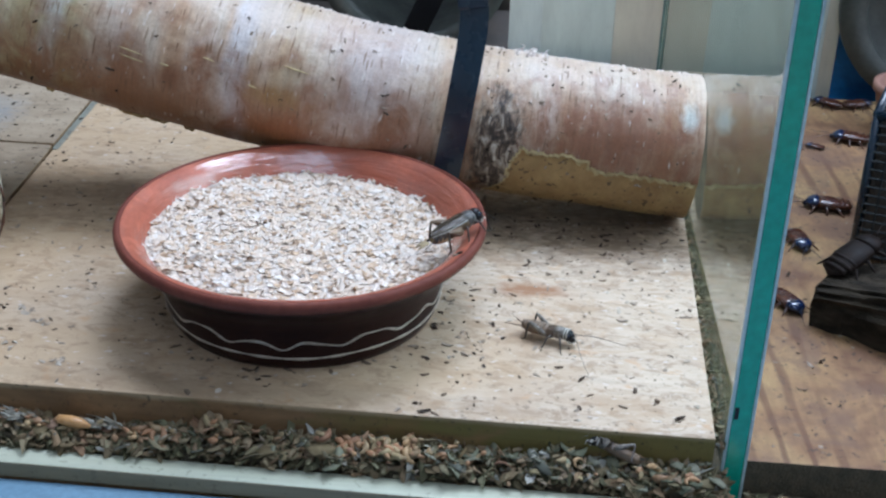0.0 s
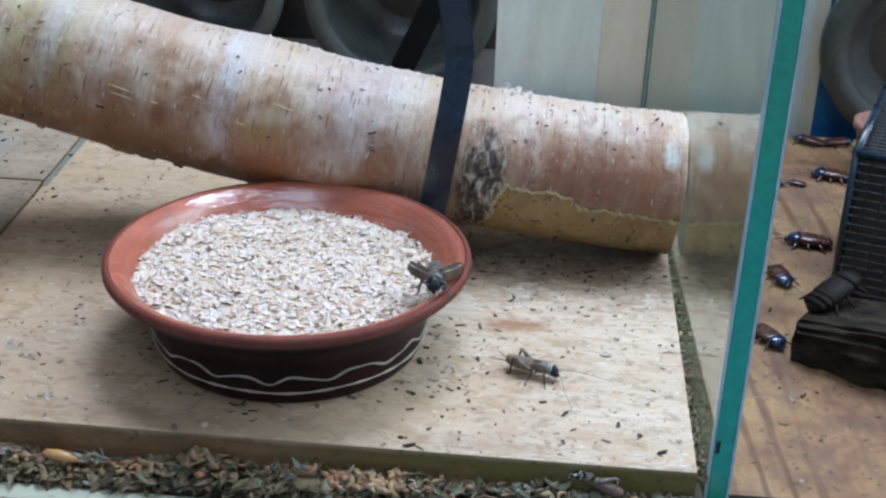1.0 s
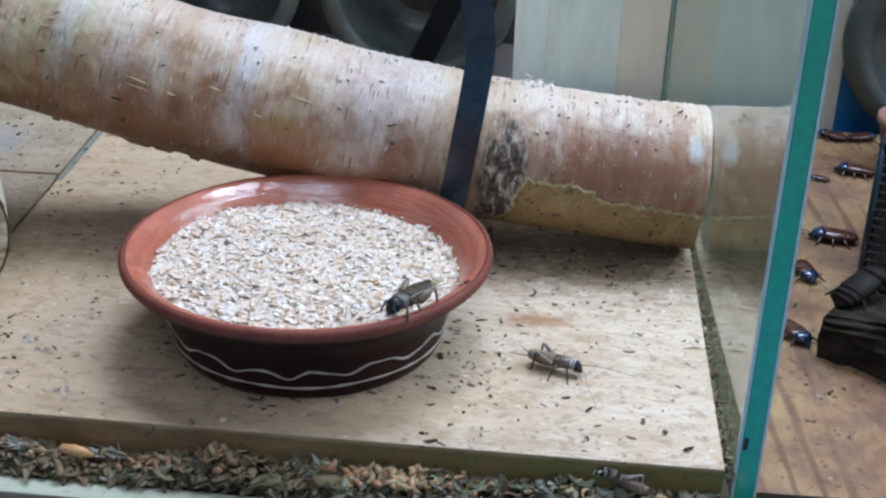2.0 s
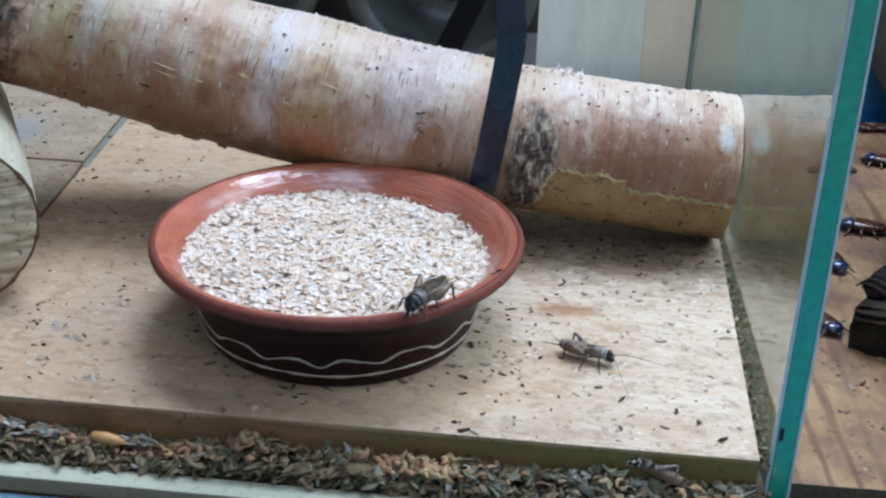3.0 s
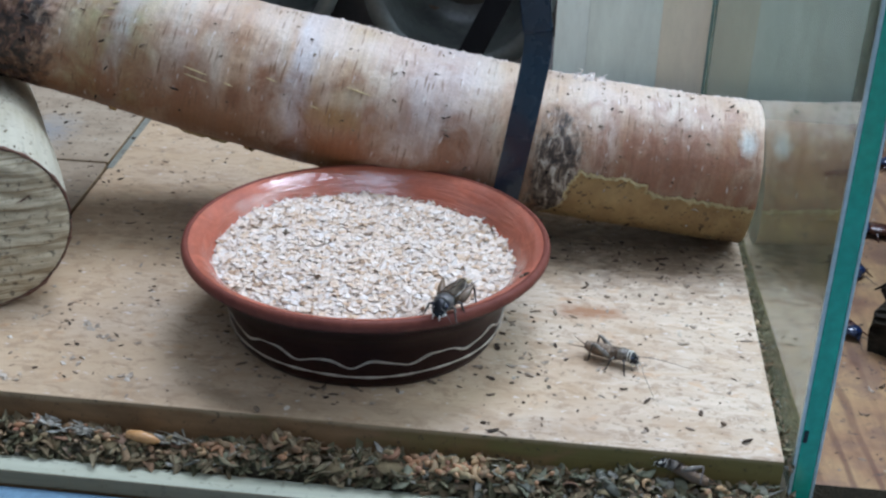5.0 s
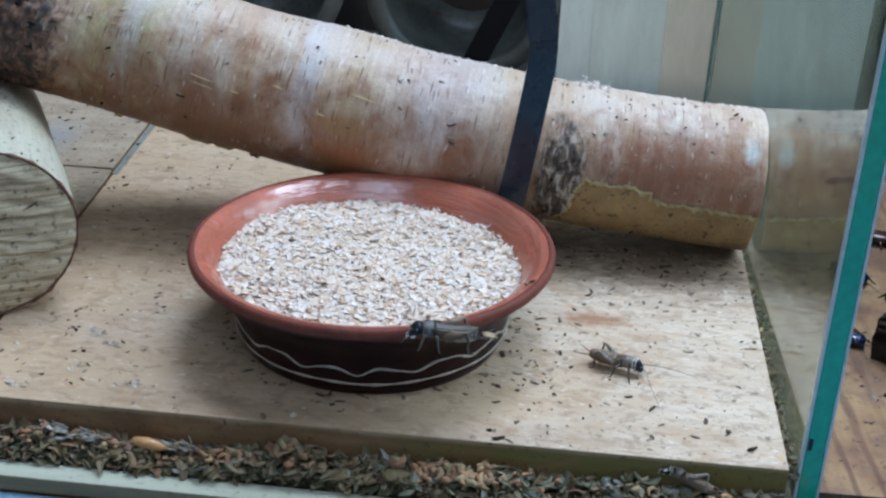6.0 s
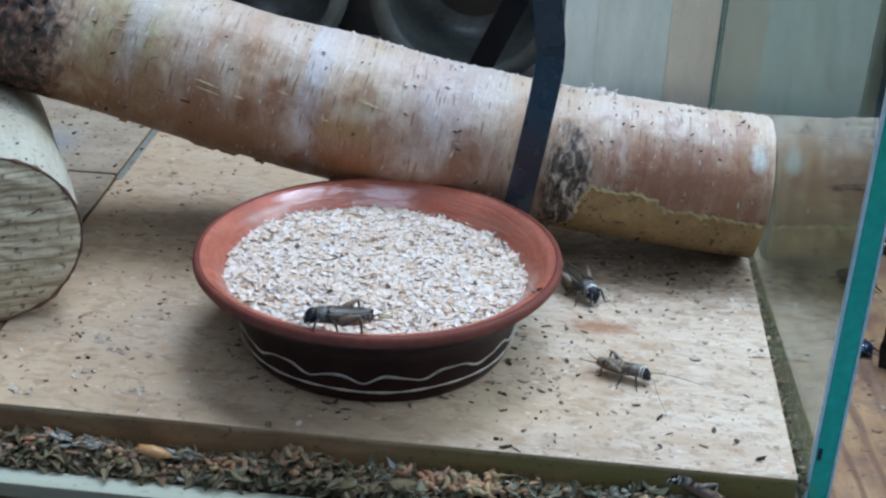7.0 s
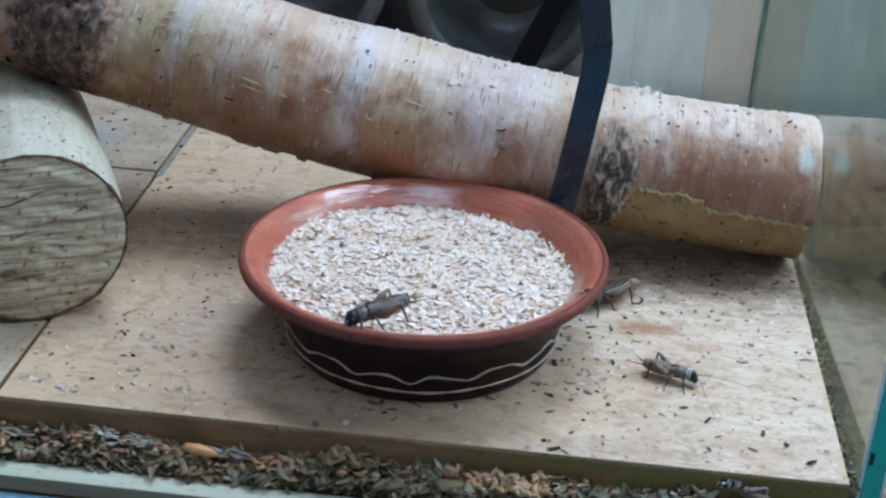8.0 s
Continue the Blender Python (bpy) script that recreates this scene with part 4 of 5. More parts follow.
def oats():
    rng = random.Random(11)
    bm, rings, steps = bmesh.new(), [], 96
    for q in range(1, 15):
        ring = []
        for i in range(steps):
            a = 2 * math.pi * i / steps
            r = (oat_reach(a) - 0.0007) * q / 14
            ring.append(bm.verts.new((r * math.cos(a), r * math.sin(a), oat_height(r * math.cos(a), r * math.sin(a)) - 0.0003)))
        rings.append(ring)
    mid = bm.verts.new((0, 0, oat_height(0, 0) - 0.0006))
    for i in range(steps):
        j = (i + 1) % steps
        bm.faces.new((mid, rings[0][i], rings[0][j]))
        for a, b in zip(rings, rings[1:]):
            bm.faces.new((a[i], b[i], b[j], a[j]))
    low = [bm.verts.new((v.co.x * 0.86, v.co.y * 0.86, 0.0225)) for v in rings[-1]]
    for i in range(steps):
        j = (i + 1) % steps
        bm.faces.new((rings[-1][i], low[i], low[j], rings[-1][j]))
    bm.faces.new(low[::-1])
    oats_thing = thing("oat_flakes", pose(0, 0, 0), "heap of pale rolled oat flakes in the bowl", "oats", kind="stuff")
    part("heap", bm, HEAP, oats_thing, smooth=True)
    shapes = [flake_shape(rng, rng.choice((5, 6, 7)), rng.uniform(-0.5, 0.6), 0.05, rng.uniform(1.0, 2.3)) for _ in range(60)]
    mats = []
    while len(mats) < 8600:
        a = rng.uniform(0, 6.2832)
        r = oat_reach(a) * math.sqrt(rng.random())
        x, y = r * math.cos(a), r * math.sin(a)
        size = rng.choice((0.0009, 0.0013, 0.0017, 0.0021, 0.0026)) * rng.uniform(0.8, 1.2)
        mats.append(placed(rng, x, y, oat_height(x, y) + rng.uniform(-0.0006, 0.0004), size * 1.18, 0.20))
    # flakes that slid up against the wall
    for i in range(170):
        a = rng.uniform(0, 6.2832)
        r = oat_reach(a) + abs(rng.gauss(0, 0.0006))
        x, y = r * math.cos(a), r * math.sin(a)
        mats.append(placed(rng, x, y, oat_height(x, y) + rng.uniform(0.0004, 0.0012), rng.uniform(0.0012, 0.0024), 0.5))
    pieces("flakes", shapes, mats, OATS).parent = oats_thing


oats()


# ---- the black hoop round the log ----
def hoop():
    h = thing("black_hoop", pose(0, 0, 0), "glossy black plastic hoop standing over the log", "plastic hoop")
    def band(name, pts, wide, thick, label):
        bm, prev = bmesh.new(), None
        for k, (x, y, z) in enumerate(pts):
            x0, y0, z0 = pts[max(k - 1, 0)]
            x1, y1, z1 = pts[min(k + 1, len(pts) - 1)]
            d = Vector((x1 - x0, y1 - y0, z1 - z0)).normalized()
            side = Vector((1, 0.10, 0))
            side = (side - side.dot(d) * d).normalized()
            out = d.cross(side)
            c, row = Vector((x, y, z)), []
            for u, w in ((-1, -0.2), (-0.80, -1), (0.30, -1), (1, 0.1), (1, 1), (-1, 1)):
                row.append(bm.verts.new(c + side * (u * wide / 2) - out * (w * thick / 2)))
            if prev:
                for i in range(6):
                    bm.faces.new((prev[i], prev[(i + 1) % 6], row[(i + 1) % 6], row[i]))
            else:
                bm.faces.new(row)
            prev = row
        bm.faces.new(prev[::-1])
        bmesh.ops.recalc_face_normals(bm, faces=bm.faces[:])
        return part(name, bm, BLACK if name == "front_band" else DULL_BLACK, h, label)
    front = []
    for k in range(33):
        f = k / 32
        z = 0.0 + 0.20 * f
        y = 0.0575 + 0.006 * (f - 0.3) ** 2
        front.append((0.0590 - 0.0167 * (max(0, 0.104 - z) / 0.108) ** 1.15 - 0.18 * max(0, z - 0.092) ** 2 / (0.012 + max(0, z - 0.092)), y, z))
    band("front_band", front, 0.0112, 0.003, "")
    rear = [(0.0245 + 0.46 * (z - 0.065) - 2.2 * max(0, z - 0.10) ** 2, 0.150, z) for z in (0.195 * k / 24 for k in range(25))]
    band("rear_band", rear, 0.0112, 0.003, "")
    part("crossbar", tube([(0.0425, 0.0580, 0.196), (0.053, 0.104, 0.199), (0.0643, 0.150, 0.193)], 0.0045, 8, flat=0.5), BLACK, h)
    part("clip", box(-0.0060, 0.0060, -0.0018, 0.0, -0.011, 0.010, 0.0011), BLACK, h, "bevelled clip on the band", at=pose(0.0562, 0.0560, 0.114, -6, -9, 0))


hoop()


# ---- insects ----
def leg_part(name, pts, radii, parent, at, material, label=""):
    return part(name, tube(pts, radii, 7), material, parent, label, smooth=True, at=pose(*at))


def cricket(name, m, label, body, size=1.0, adult=True, feelers=(20, 22, -50), group="crickets in the tank"):
    """A cricket about 20 mm long: head towards +x, feet on z = 0. Legs and wings hang from their own joints.
    feelers: their length in mm, and the way each one points, in degrees from straight ahead."""
    c = thing(name, m, label, "cricket", group)
    k = 0.001 * size
    slim = 1.13 if adult else 0.96
    def st(rows):
        return [(x * k, y * slim * k, z * k, w * slim * k, h * slim ** 0.5 * k) for x, y, z, w, h in rows]
    part("abdomen", loft(st([(-10, 0, 3.2, 0.4, 0.4), (-9.4, 0, 3.3, 1.4, 1.2), (-7.8, 0, 3.4, 2.2, 1.8), (-5, 0, 3.4, 2.6, 2.1), (-2, 0, 3.5, 2.6, 2.15), (1, 0, 3.6, 2.3, 2.0), (3, 0, 3.7, 2.0, 1.8)]), 18), CR_PALE if adult else CR_SIDE, c, "pale segmented belly", smooth=True)
    for q in range(7):
        x = -8.8 + q * 1.3
        w = 1.6 + 0.98 * math.sin(min(1, (q + 0.6) / 4.0) * 1.5)
        part("segment", loft(st([(x - 0.75, 0, 3.78, w * 1.01, w * 0.855), (x, 0, 3.8, w + 0.03, w * 0.855), (x + 0.75, 0, 3.8, w * 0.975, w * 0.825)]), 16), body, c, smooth=True)
    part("pronotum", loft(st([(2.2, 0, 4.1, 2.1, 1.85), (2.6, 0, 4.15, 2.4, 2.1), (4.0, 0, 4.2, 2.4, 2.15), (5.4, 0, 4.15, 2.25, 2.05), (5.8, 0, 4.1, 2.0, 1.8)]), 18, 2.3), CR_GREY if adult else CR_TAN, c, "grey mottled neck shield", smooth=True)
    part("head", loft(st([(5.7, 0, 4.0, 1.6, 1.6), (6.2, 0, 4.0, 2.0, 2.1), (7.2, 0, 3.8, 2.1, 2.25), (8.2, 0, 3.4, 1.9, 2.0), (9.0, 0, 2.8, 1.2, 1.4), (9.4, 0, 2.4, 0.5, 0.7)]), 18), CR_HEAD, c, "glossy black head", smooth=True)
    for x, w, half in ((5.95, 2.02, 0.22), (6.85, 2.16, 0.20)) if body is not CR_GREY else ():
        part("head_band", loft(st([(x - half, 0, 4.05, w, w + 0.08), (x + half, 0, 4.02, w + 0.04, w + 0.12)]), 18), CR_BAND, c, "thin whitish band across the head", smooth=True)
    knee, thigh = (3.3, 1.15) if adult else (3.9, 0.80)
    for s in (-1, 1):
        part("eye", loft(st([(7.0, s * 1.75, 4.5, 0.2, 0.2), (7.4, s * 1.85, 4.5, 0.55, 0.6), (7.9, s * 1.75, 4.45, 0.2, 0.2)]), 10), RO_DARK, c, smooth=True)
        part("cheek", loft(st([(7.2, s * 1.3, 2.6, 0.2, 0.3), (7.9, s * 1.4, 2.3, 0.7, 0.8), (8.7, s * 1.0, 1.9, 0.3, 0.4)]), 10), CR_BAND, c, "pale mouth parts", smooth=True)
        # wing cases lie flat over the back and fold down along the flank
        hx, hy, hz = 2.6, s * 0.9, 5.6
        length = 12.8 if adult else 5.2
        def sheet(g0, g1, lift):
            bm, grid = bmesh.new(), []
            for i in range(15):
                f = i / 14
                x = 2.7 - length * f
                w = (2.95 if adult else 2.25) * (1 - 0.62 * max(0, f - 0.6) / 0.4 * (f > 0.6)) + 0.1
                row = []
                for j in range(7):
                    ang = g0 + (g1 - g0) * j / 6
                    up = math.copysign(abs(math.cos(ang)) ** 0.7, math.cos(ang))
                    row.append(bm.verts.new(((x - hx) * k, (s * w * math.sin(ang) - hy) * k, k * (3.7 + lift + (2.35 - 0.5 * f) * up + 0.05 * math.sin(i * 1.7 + j) + 0.06 * s - hz))))
                grid.append(row)
            for a, b in zip(grid, grid[1:]):
                for j in range(6):
                    bm.faces.new((a[j], a[j + 1], b[j + 1], b[j]))
            bmesh.ops.solidify(bm, geom=bm.faces[:], thickness=0.00012)
            return bm
        wing = part("wing", sheet(0.0, 0.98, 0.45 if adult else 0.0), CR_WING if adult else body, c, "folded dark veined wing", smooth=True, at=pose(hx * k, hy * k, hz * k))
        if adult:
            part("wing_flank", sheet(1.06, 1.95, 0.25), CR_SIDE, wing, "brown flank of the folded wing", smooth=True)
            part("wing_streak", sheet(0.94, 1.08, 0.42), CR_BAND, wing, "pale streak along the wing", smooth=True)
            part("hind_wing", tube([(-11.5 * k, s * 0.4 * k, 4.0 * k), (-13.6 * k, s * 0.7 * k, 3.9 * k), (-15.6 * k, s * 0.9 * k, 3.7 * k)], [1.0 * k, 0.7 * k, 0.15 * k], 8, flat=0.4), CR_PALE, c, "pale folded hind wing tip", smooth=True)
        out = 1.9 if adult else 1.0
        hind = leg_part("hind_leg", [(0, 0, 0), (-1.2 * k, s * 0.4 * out * k, 0.22 * knee * k), (-3.4 * k, s * 0.8 * out * k, 0.62 * knee * k), (-5.2 * k, s * 1.1 * out * k, 0.95 * knee * k), (-5.8 * k, s * 1.2 * out * k, knee * k), (-6.2 * k, s * 1.25 * out * k, 0.93 * knee * k)],
                        [0.7 * k, 1.3 * thigh * k, 1.05 * thigh * k, 0.55 * k, 0.48 * k, 0.36 * k], c, (-0.2 * k, s * 2.1 * slim * k, 2.9 * k), CR_SIDE if adult else CR_TAN, "thick jumping leg")
        part("shin", tube([(-6.0 * k, s * 1.22 * out * k, 0.96 * knee * k), (-6.4 * k, s * 1.35 * out * k, 0.45 * knee * k), (-6.7 * k, s * 1.5 * out * k, -0.8 * k), (-7.0 * k, s * 1.65 * out * k, -2.6 * k), (-8.6 * k, s * 1.8 * out * k, -2.75 * k)], [0.36 * k, 0.34 * k, 0.30 * k, 0.26 * k, 0.12 * k], 7), CR_LEG, hind, smooth=True)
        for q in range(3):
            z = 0.4 - 0.9 * q
            part("spine", tube([(-6.55 * k, s * 1.45 * out * k, z * k), (-7.4 * k, s * 1.55 * out * k, (z - 0.25) * k)], [0.12 * k, 0.03 * k], 5), CR_LEG, hind)
        reach = 1.0 if adult else 1.35
        for nm, x0, dx in (("middle_leg", 2.2, -1.9), ("front_leg", 4.6, 2.0)):
            leg_part(nm, [(0, 0, 0), (dx * 0.35 * k, s * 1.3 * reach * k, 0.8 * k), (dx * 0.6 * k, s * 2.2 * reach * k, 0.7 * k), (dx * 0.9 * k, s * 2.8 * reach * k, -1.5 * k), (dx * 1.1 * k, s * 3.3 * reach * k, -2.6 * k), (dx * 1.5 * k, s * 4.0 * reach * k, -2.68 * k)],
                     [0.55 * k, 0.5 * k, 0.36 * k, 0.28 * k, 0.2 * k, 0.1 * k], c, (x0 * k, s * 1.5 * slim * k, 2.8 * k), CR_LEG)
        part("cercus", tube([(-9.4 * k, s * 0.6 * k, 3.2 * k), (-12.5 * k, s * 1.9 * k, 3.6 * k), (-15.5 * k, s * 3.4 * k, 4.2 * k)], [0.3 * k, 0.17 * k, 0.04 * k], 6), body, c, "tail bristle", smooth=True)
        long, turn = feelers[0] * 0.001 / 8, radians(feelers[1] if s > 0 else feelers[2])
        ant = [(8.4 * k + long * q * math.cos(turn * min(1, 0.5 + q * 0.15)), s * 0.9 * k + long * q * math.sin(turn * min(1, 0.5 + q * 0.15)), 4.3 * k + 0.0006 * math.sin(q * 0.6) - 0.00035 * q) for q in range(9)]
        part("antenna", tube(ant, [0.19 * k] + [0.12 * k - 0.009 * k * q for q in range(8)], 6), CR_GREY, c, "long thin feeler", smooth=True)
        part("palp", tube([(9.0 * k, s * 0.7 * k, 2.4 * k), (9.7 * k, s * 1.0 * k, 1.6 * k), (9.9 * k, s * 1.0 * k, 0.9 * k)], [0.2 * k, 0.17 * k, 0.12 * k], 6), CR_BAND, c, smooth=True)
    return c


def roach(m, label, size=1.0, shell=RO_SHELL, shield=RO_DARK):
    r = thing("cockroach", m, label, "cockroach", "cockroaches in the next tank")
    k = 0.001 * size
    def st(rows):
        return [tuple(v * k for v in q) for q in rows]
    part("shell", loft(st([(-12, 0, 2.6, 0.8, 0.4), (-10.5, 0, 2.9, 3.2, 1.2), (-7, 0, 3.2, 4.8, 1.9), (-2, 0, 3.5, 5.3, 2.3), (3, 0, 3.6, 5.0, 2.3), (5, 0, 3.5, 4.2, 1.9)]), 20, 2.3), shell, r, "glossy red-brown wing cases", smooth=True)
    for q in range(5):
        x = -9.2 + q * 2.3
        w = 4.05 + 1.4 * math.sin((q + 1) / 6 * 3.0)
        part("ridge", loft(st([(x - 0.9, 0, 3.3, w * 0.90, w * 0.38), (x, 0, 3.35, w * 0.965, w * 0.425), (x + 0.25, 0, 3.35, w * 0.93, w * 0.41)]), 18, 2.3), shell, r, smooth=True)
    part("shield", loft(st([(3.8, 0, 3.7, 4.3, 2.0), (4.6, 0, 3.8, 5.0, 2.4), (6.8, 0, 3.7, 4.6, 2.3), (9.0, 0, 3.3, 3.2, 1.6), (10.2, 0, 2.9, 1.3, 0.7)]), 20, 2.2), shield, r, "shiny dark neck shield, blue sky sheen in its colour", smooth=True)
    part("head", loft(st([(8.6, 0, 2.5, 0.8, 0.8), (9.6, 0, 2.3, 1.5, 1.4), (10.8, 0, 2.0, 1.0, 1.0), (11.4, 0, 1.7, 0.4, 0.5)]), 14), shield, r, smooth=True)
    for s in (-1, 1):
        for x, dx in ((4.5, 3.0), (0.5, -1.0), (-3.5, -4.5)):
            part("leg", tube([(x * k, s * 2.4 * k, 2.2 * k), ((x + dx * 0.4) * k, s * 5.2 * k, 2.8 * k), ((x + dx * 0.8) * k, s * 7.3 * k, 1.0 * k), ((x + dx * 1.1) * k, s * 8.6 * k, 0.25 * k)], [0.8 * k, 0.6 * k, 0.4 * k, 0.2 * k], 7), shell, r, smooth=True)
        part("antenna", tube([((10.3 + 2.0 * q) * k, s * (0.8 + 0.9 * q) * k, (2.6 + 0.7 * math.sin(q)) * k) for q in range(7)], [0.22 * k - 0.022 * k * q for q in range(7)], 5), shield, r, smooth=True)
    return r


# ---- litter ----
# small heaps of pale chaff on the board
CHAFF_HEAPS = ((-0.129, -0.06), (-0.101, -0.048), (-0.095, -0.032), (-0.101, -0.024), (-0.125, -0.018), (-0.076, -0.056), (-0.117, -0.064))


def litter():
    rng = random.Random(21)
    pel = [pellet_shape(rng, 6, rng.uniform(0.9, 2.2)) for _ in range(16)] + [flake_shape(rng, 5, rng.uniform(-0.3, 0.4), 0.12, rng.uniform(1.2, 3.4)) for _ in range(28)]
    strips = [flake_shape(rng, 6, rng.uniform(-0.5, 0.7), 0.06, rng.uniform(1.6, 4.0)) for _ in range(20)]
    flk = [flake_shape(rng, 5, rng.uniform(-0.3, 0.5), 0.08, rng.uniform(1.2, 2.4)) for _ in range(16)]

    def free(x, y):
        return math.hypot(x, y) > 0.051 and not (x < -0.118 and -0.02 < y < 0.10 and abs(x + 0.146 + 0.5 * (y + 0.02)) < 0.02)
    mats = []
    while len(mats) < 2100:
        x, y = rng.uniform(-0.30, 0.1505), rng.uniform(-0.0715, 0.28)
        dense = 0.35 + 1.0 * noise.noise((x * 22, y * 22, 4)) + 0.6 * noise.noise((x * 90, y * 90, 5)) + (0.16 if x > 0.03 else 0.10)
        if free(x, y) and rng.random() < dense:
            s = rng.choice((0.0004, 0.0005, 0.0006, 0.0007, 0.0009, 0.0012, 0.0016)) * rng.uniform(0.8, 1.2)
            mats.append(placed(rng, x, y, 0.22 * s, s, 0.1))
    for i in range(55):
        a = rng.uniform(0, 6.283)
        r = 0.0515 + abs(rng.gauss(0, 0.006))
        s = rng.uniform(0.0007, 0.0019)
        mats.append(placed(rng, r * math.cos(a), r * math.sin(a), 0.22 * s, s, 0.1))
    for i in range(170):
        x = rng.uniform(0.055, 0.150)
        y = 0.088 - abs(rng.gauss(0, 0.018))
        if y > 0.03:
            s = rng.uniform(0.0005, 0.0016)
            mats.append(placed(rng, x, y, 0.2 * s, s, 0.1))
    big = []
    for x, y, s in ((-0.0265, -0.0708, 0.0035), (0.0732, 0.0172, 0.0023), (0.0653, -0.0323, 0.0022), (0.141, -0.0628, 0.0028), (0.1336, -0.0537, 0.0026), (0.0785, 0.0268, 0.0018), (0.1077, -0.0430, 0.0024)):
        big.append(placed(rng, x, y, 0.26 * s, s * 0.85, 0.05))
    for x, y, z, s in ((0.0600, -0.0243, 0.0366, 0.0018), (0.0616, -0.0232, 0.0370, 0.0017)):
        big.append(placed(rng, x, y, z, s, 0.3))
    tagged(pieces("large_droppings", pel[:16], big, FRASS), "a few large dark droppings on board and bowl rim", "droppings", kind="stuff")
    tagged(pieces("droppings", pel, mats, FRASS), "scattered dark insect droppings on the boards", "droppings", kind="stuff")
    mats = []
    while len(mats) < 260:
        x, y = rng.uniform(-0.30, 0.150), rng.uniform(-0.0715, 0.27)
        if free(x, y) and rng.random() < 0.45 + 0.9 * noise.noise((x * 30, y * 30, 14)):
            s = rng.uniform(0.0007, 0.0021)
            mats.append(placed(rng, x, y, 0.15 * s, s, 0.15))
    for cx, cy in CHAFF_HEAPS:
        for i in range(6):
            s = rng.uniform(0.0009, 0.0023)
            mats.append(placed(rng, cx + rng.gauss(0, 0.0022), cy + rng.gauss(0, 0.0018), 0.2 * s, s, 0.3))
    tagged(pieces("chaff", flk, mats, CHAFF), "pale scattered chaff and oat crumbs", "chaff", kind="stuff")
    mats = []
    for i in range(300):
        x = rng.uniform(-0.2, 0.15) if i < 180 else rng.uniform(0.05, 0.15)
        a = rng.uniform(-0.9, 1.7)
        s = rng.choice((0.0005, 0.0007, 0.0010, 0.0013)) * rng.uniform(0.8, 1.15)
        mats.append(Matrix.Translation(log_point(x, a, 0.12 * s)) @ placed(rng, 0, 0, 0, s, 0.6))
    for x, a in ((0.0183, 0.42), (-0.0432, 1.05), (0.0825, 0.72), (-0.0064, 0.86), (0.020, 0.20), (0.0185, 0.26)):
        mats.append(Matrix.Translation(log_point(x, a, 0.0003)) @ placed(rng, 0, 0, 0, 0.0017, 0.5))
    tagged(pieces("log_droppings", pel, mats, FRASS), "dark droppings stuck to the birch bark", "droppings", kind="stuff")
    mats = []
    ax = Matrix.Translation((-0.1455, -0.019, 0.0352)) @ Matrix.Rotation(radians(27), 4, "Z")
    for i in range(60):
        a, y, s = rng.uniform(0.1, 3.0), rng.uniform(0.003, 0.09), rng.uniform(0.0005, 0.0013)
        mats.append(ax @ Matrix.Translation((0.0343 * math.cos(a), y, 0.0343 * math.sin(a))) @ placed(rng, 0, 0, 0, s, 0.7))
    tagged(pieces("stump_droppings", pel, mats, FRASS), "dark droppings on the pale stump", "droppings", kind="stuff")
    hus = [husk_shape(rng, rng.uniform(0.5, 3.4)) for _ in range(18)]
    tuft, fibres = [], [flake_shape(rng, 6, rng.uniform(-0.02, 0.02), 0.08, rng.uniform(3.5, 7)) for _ in range(12)]
    # the drift of litter between board and rail, and along the side pane
    def drift(x, y):
        return -0.0080 - 0.45 * (-0.0732 - y) + 0.0032 * noise.noise((x * 60, y * 60, 3)) + 0.0014 * noise.noise((x * 150, y * 150, 6)) - 0.0015 * (x < -0.02)
    mats = []
    for i in range(5200):
        x, y = rng.uniform(-0.33, 0.157), rng.uniform(-0.0842, -0.0732)
        s = rng.choice((0.0009, 0.0014, 0.0020, 0.0030)) * rng.uniform(0.8, 1.2)
        mats.append(placed(rng, x, y, drift(x, y) - rng.random() ** 2 * 0.006 - 0.001, s, 0.85))
    for i in range(900):
        y, s = rng.uniform(-0.072, 0.20), rng.uniform(0.001, 0.0022)
        mats.append(placed(rng, rng.uniform(0.1527, 0.1555) - 0.013 * (y + 0.069), y, -0.0015 - rng.random() * 0.006, s, 1.2))
    tagged(pieces("litter", strips + pel + flk, mats, LITTER), "drift of grey-green litter before the board", "litter", kind="stuff")
    # broader flakes of leaf and bran lie on top
    leafy = [flake_shape(rng, 9, rng.uniform(-0.5, 0.5), 0.12, rng.uniform(1.1, 2.8)) for _ in range(30)]
    mats = []
    scraps = []
    for i in range(420):
        x, y = rng.uniform(-0.33, 0.155), rng.uniform(-0.0835, -0.0740)
        m = placed(rng, x, y, drift(x, y) - rng.uniform(0, 0.0012), rng.choice((0.0016, 0.0026, 0.0044)) * rng.uniform(0.8, 1.2), 0.5)
        (scraps if rng.random() < 0.5 + 6 * (x - 0.03) else mats).append(m)
    tagged(pieces("litter_flakes", leafy, mats, LEAFY, True), "broad dull brown flakes of bran and leaf on the litter", "litter", kind="stuff")
    tagged(pieces("litter_scraps", leafy, scraps, SCRAP, True), "grey-green scraps of wing and leaf on the litter", "litter", kind="stuff")
    # wing remains: loose fans of grey fibres
    for cx, cy, many, fan in ((-0.100, -0.0765, 34, 2.75), (-0.086, -0.0770, 34, 2.9), (-0.0545, -0.0765, 40, 2.8), (-0.133, -0.0775, 34, 2.7), (-0.165, -0.0770, 34, 2.8), (0.060, -0.0790, 10, 2.9), (0.092, -0.0790, 14, 0.4), (-0.030, -0.0780, 12, 2.6), (0.012, -0.0775, 10, 2.2)):
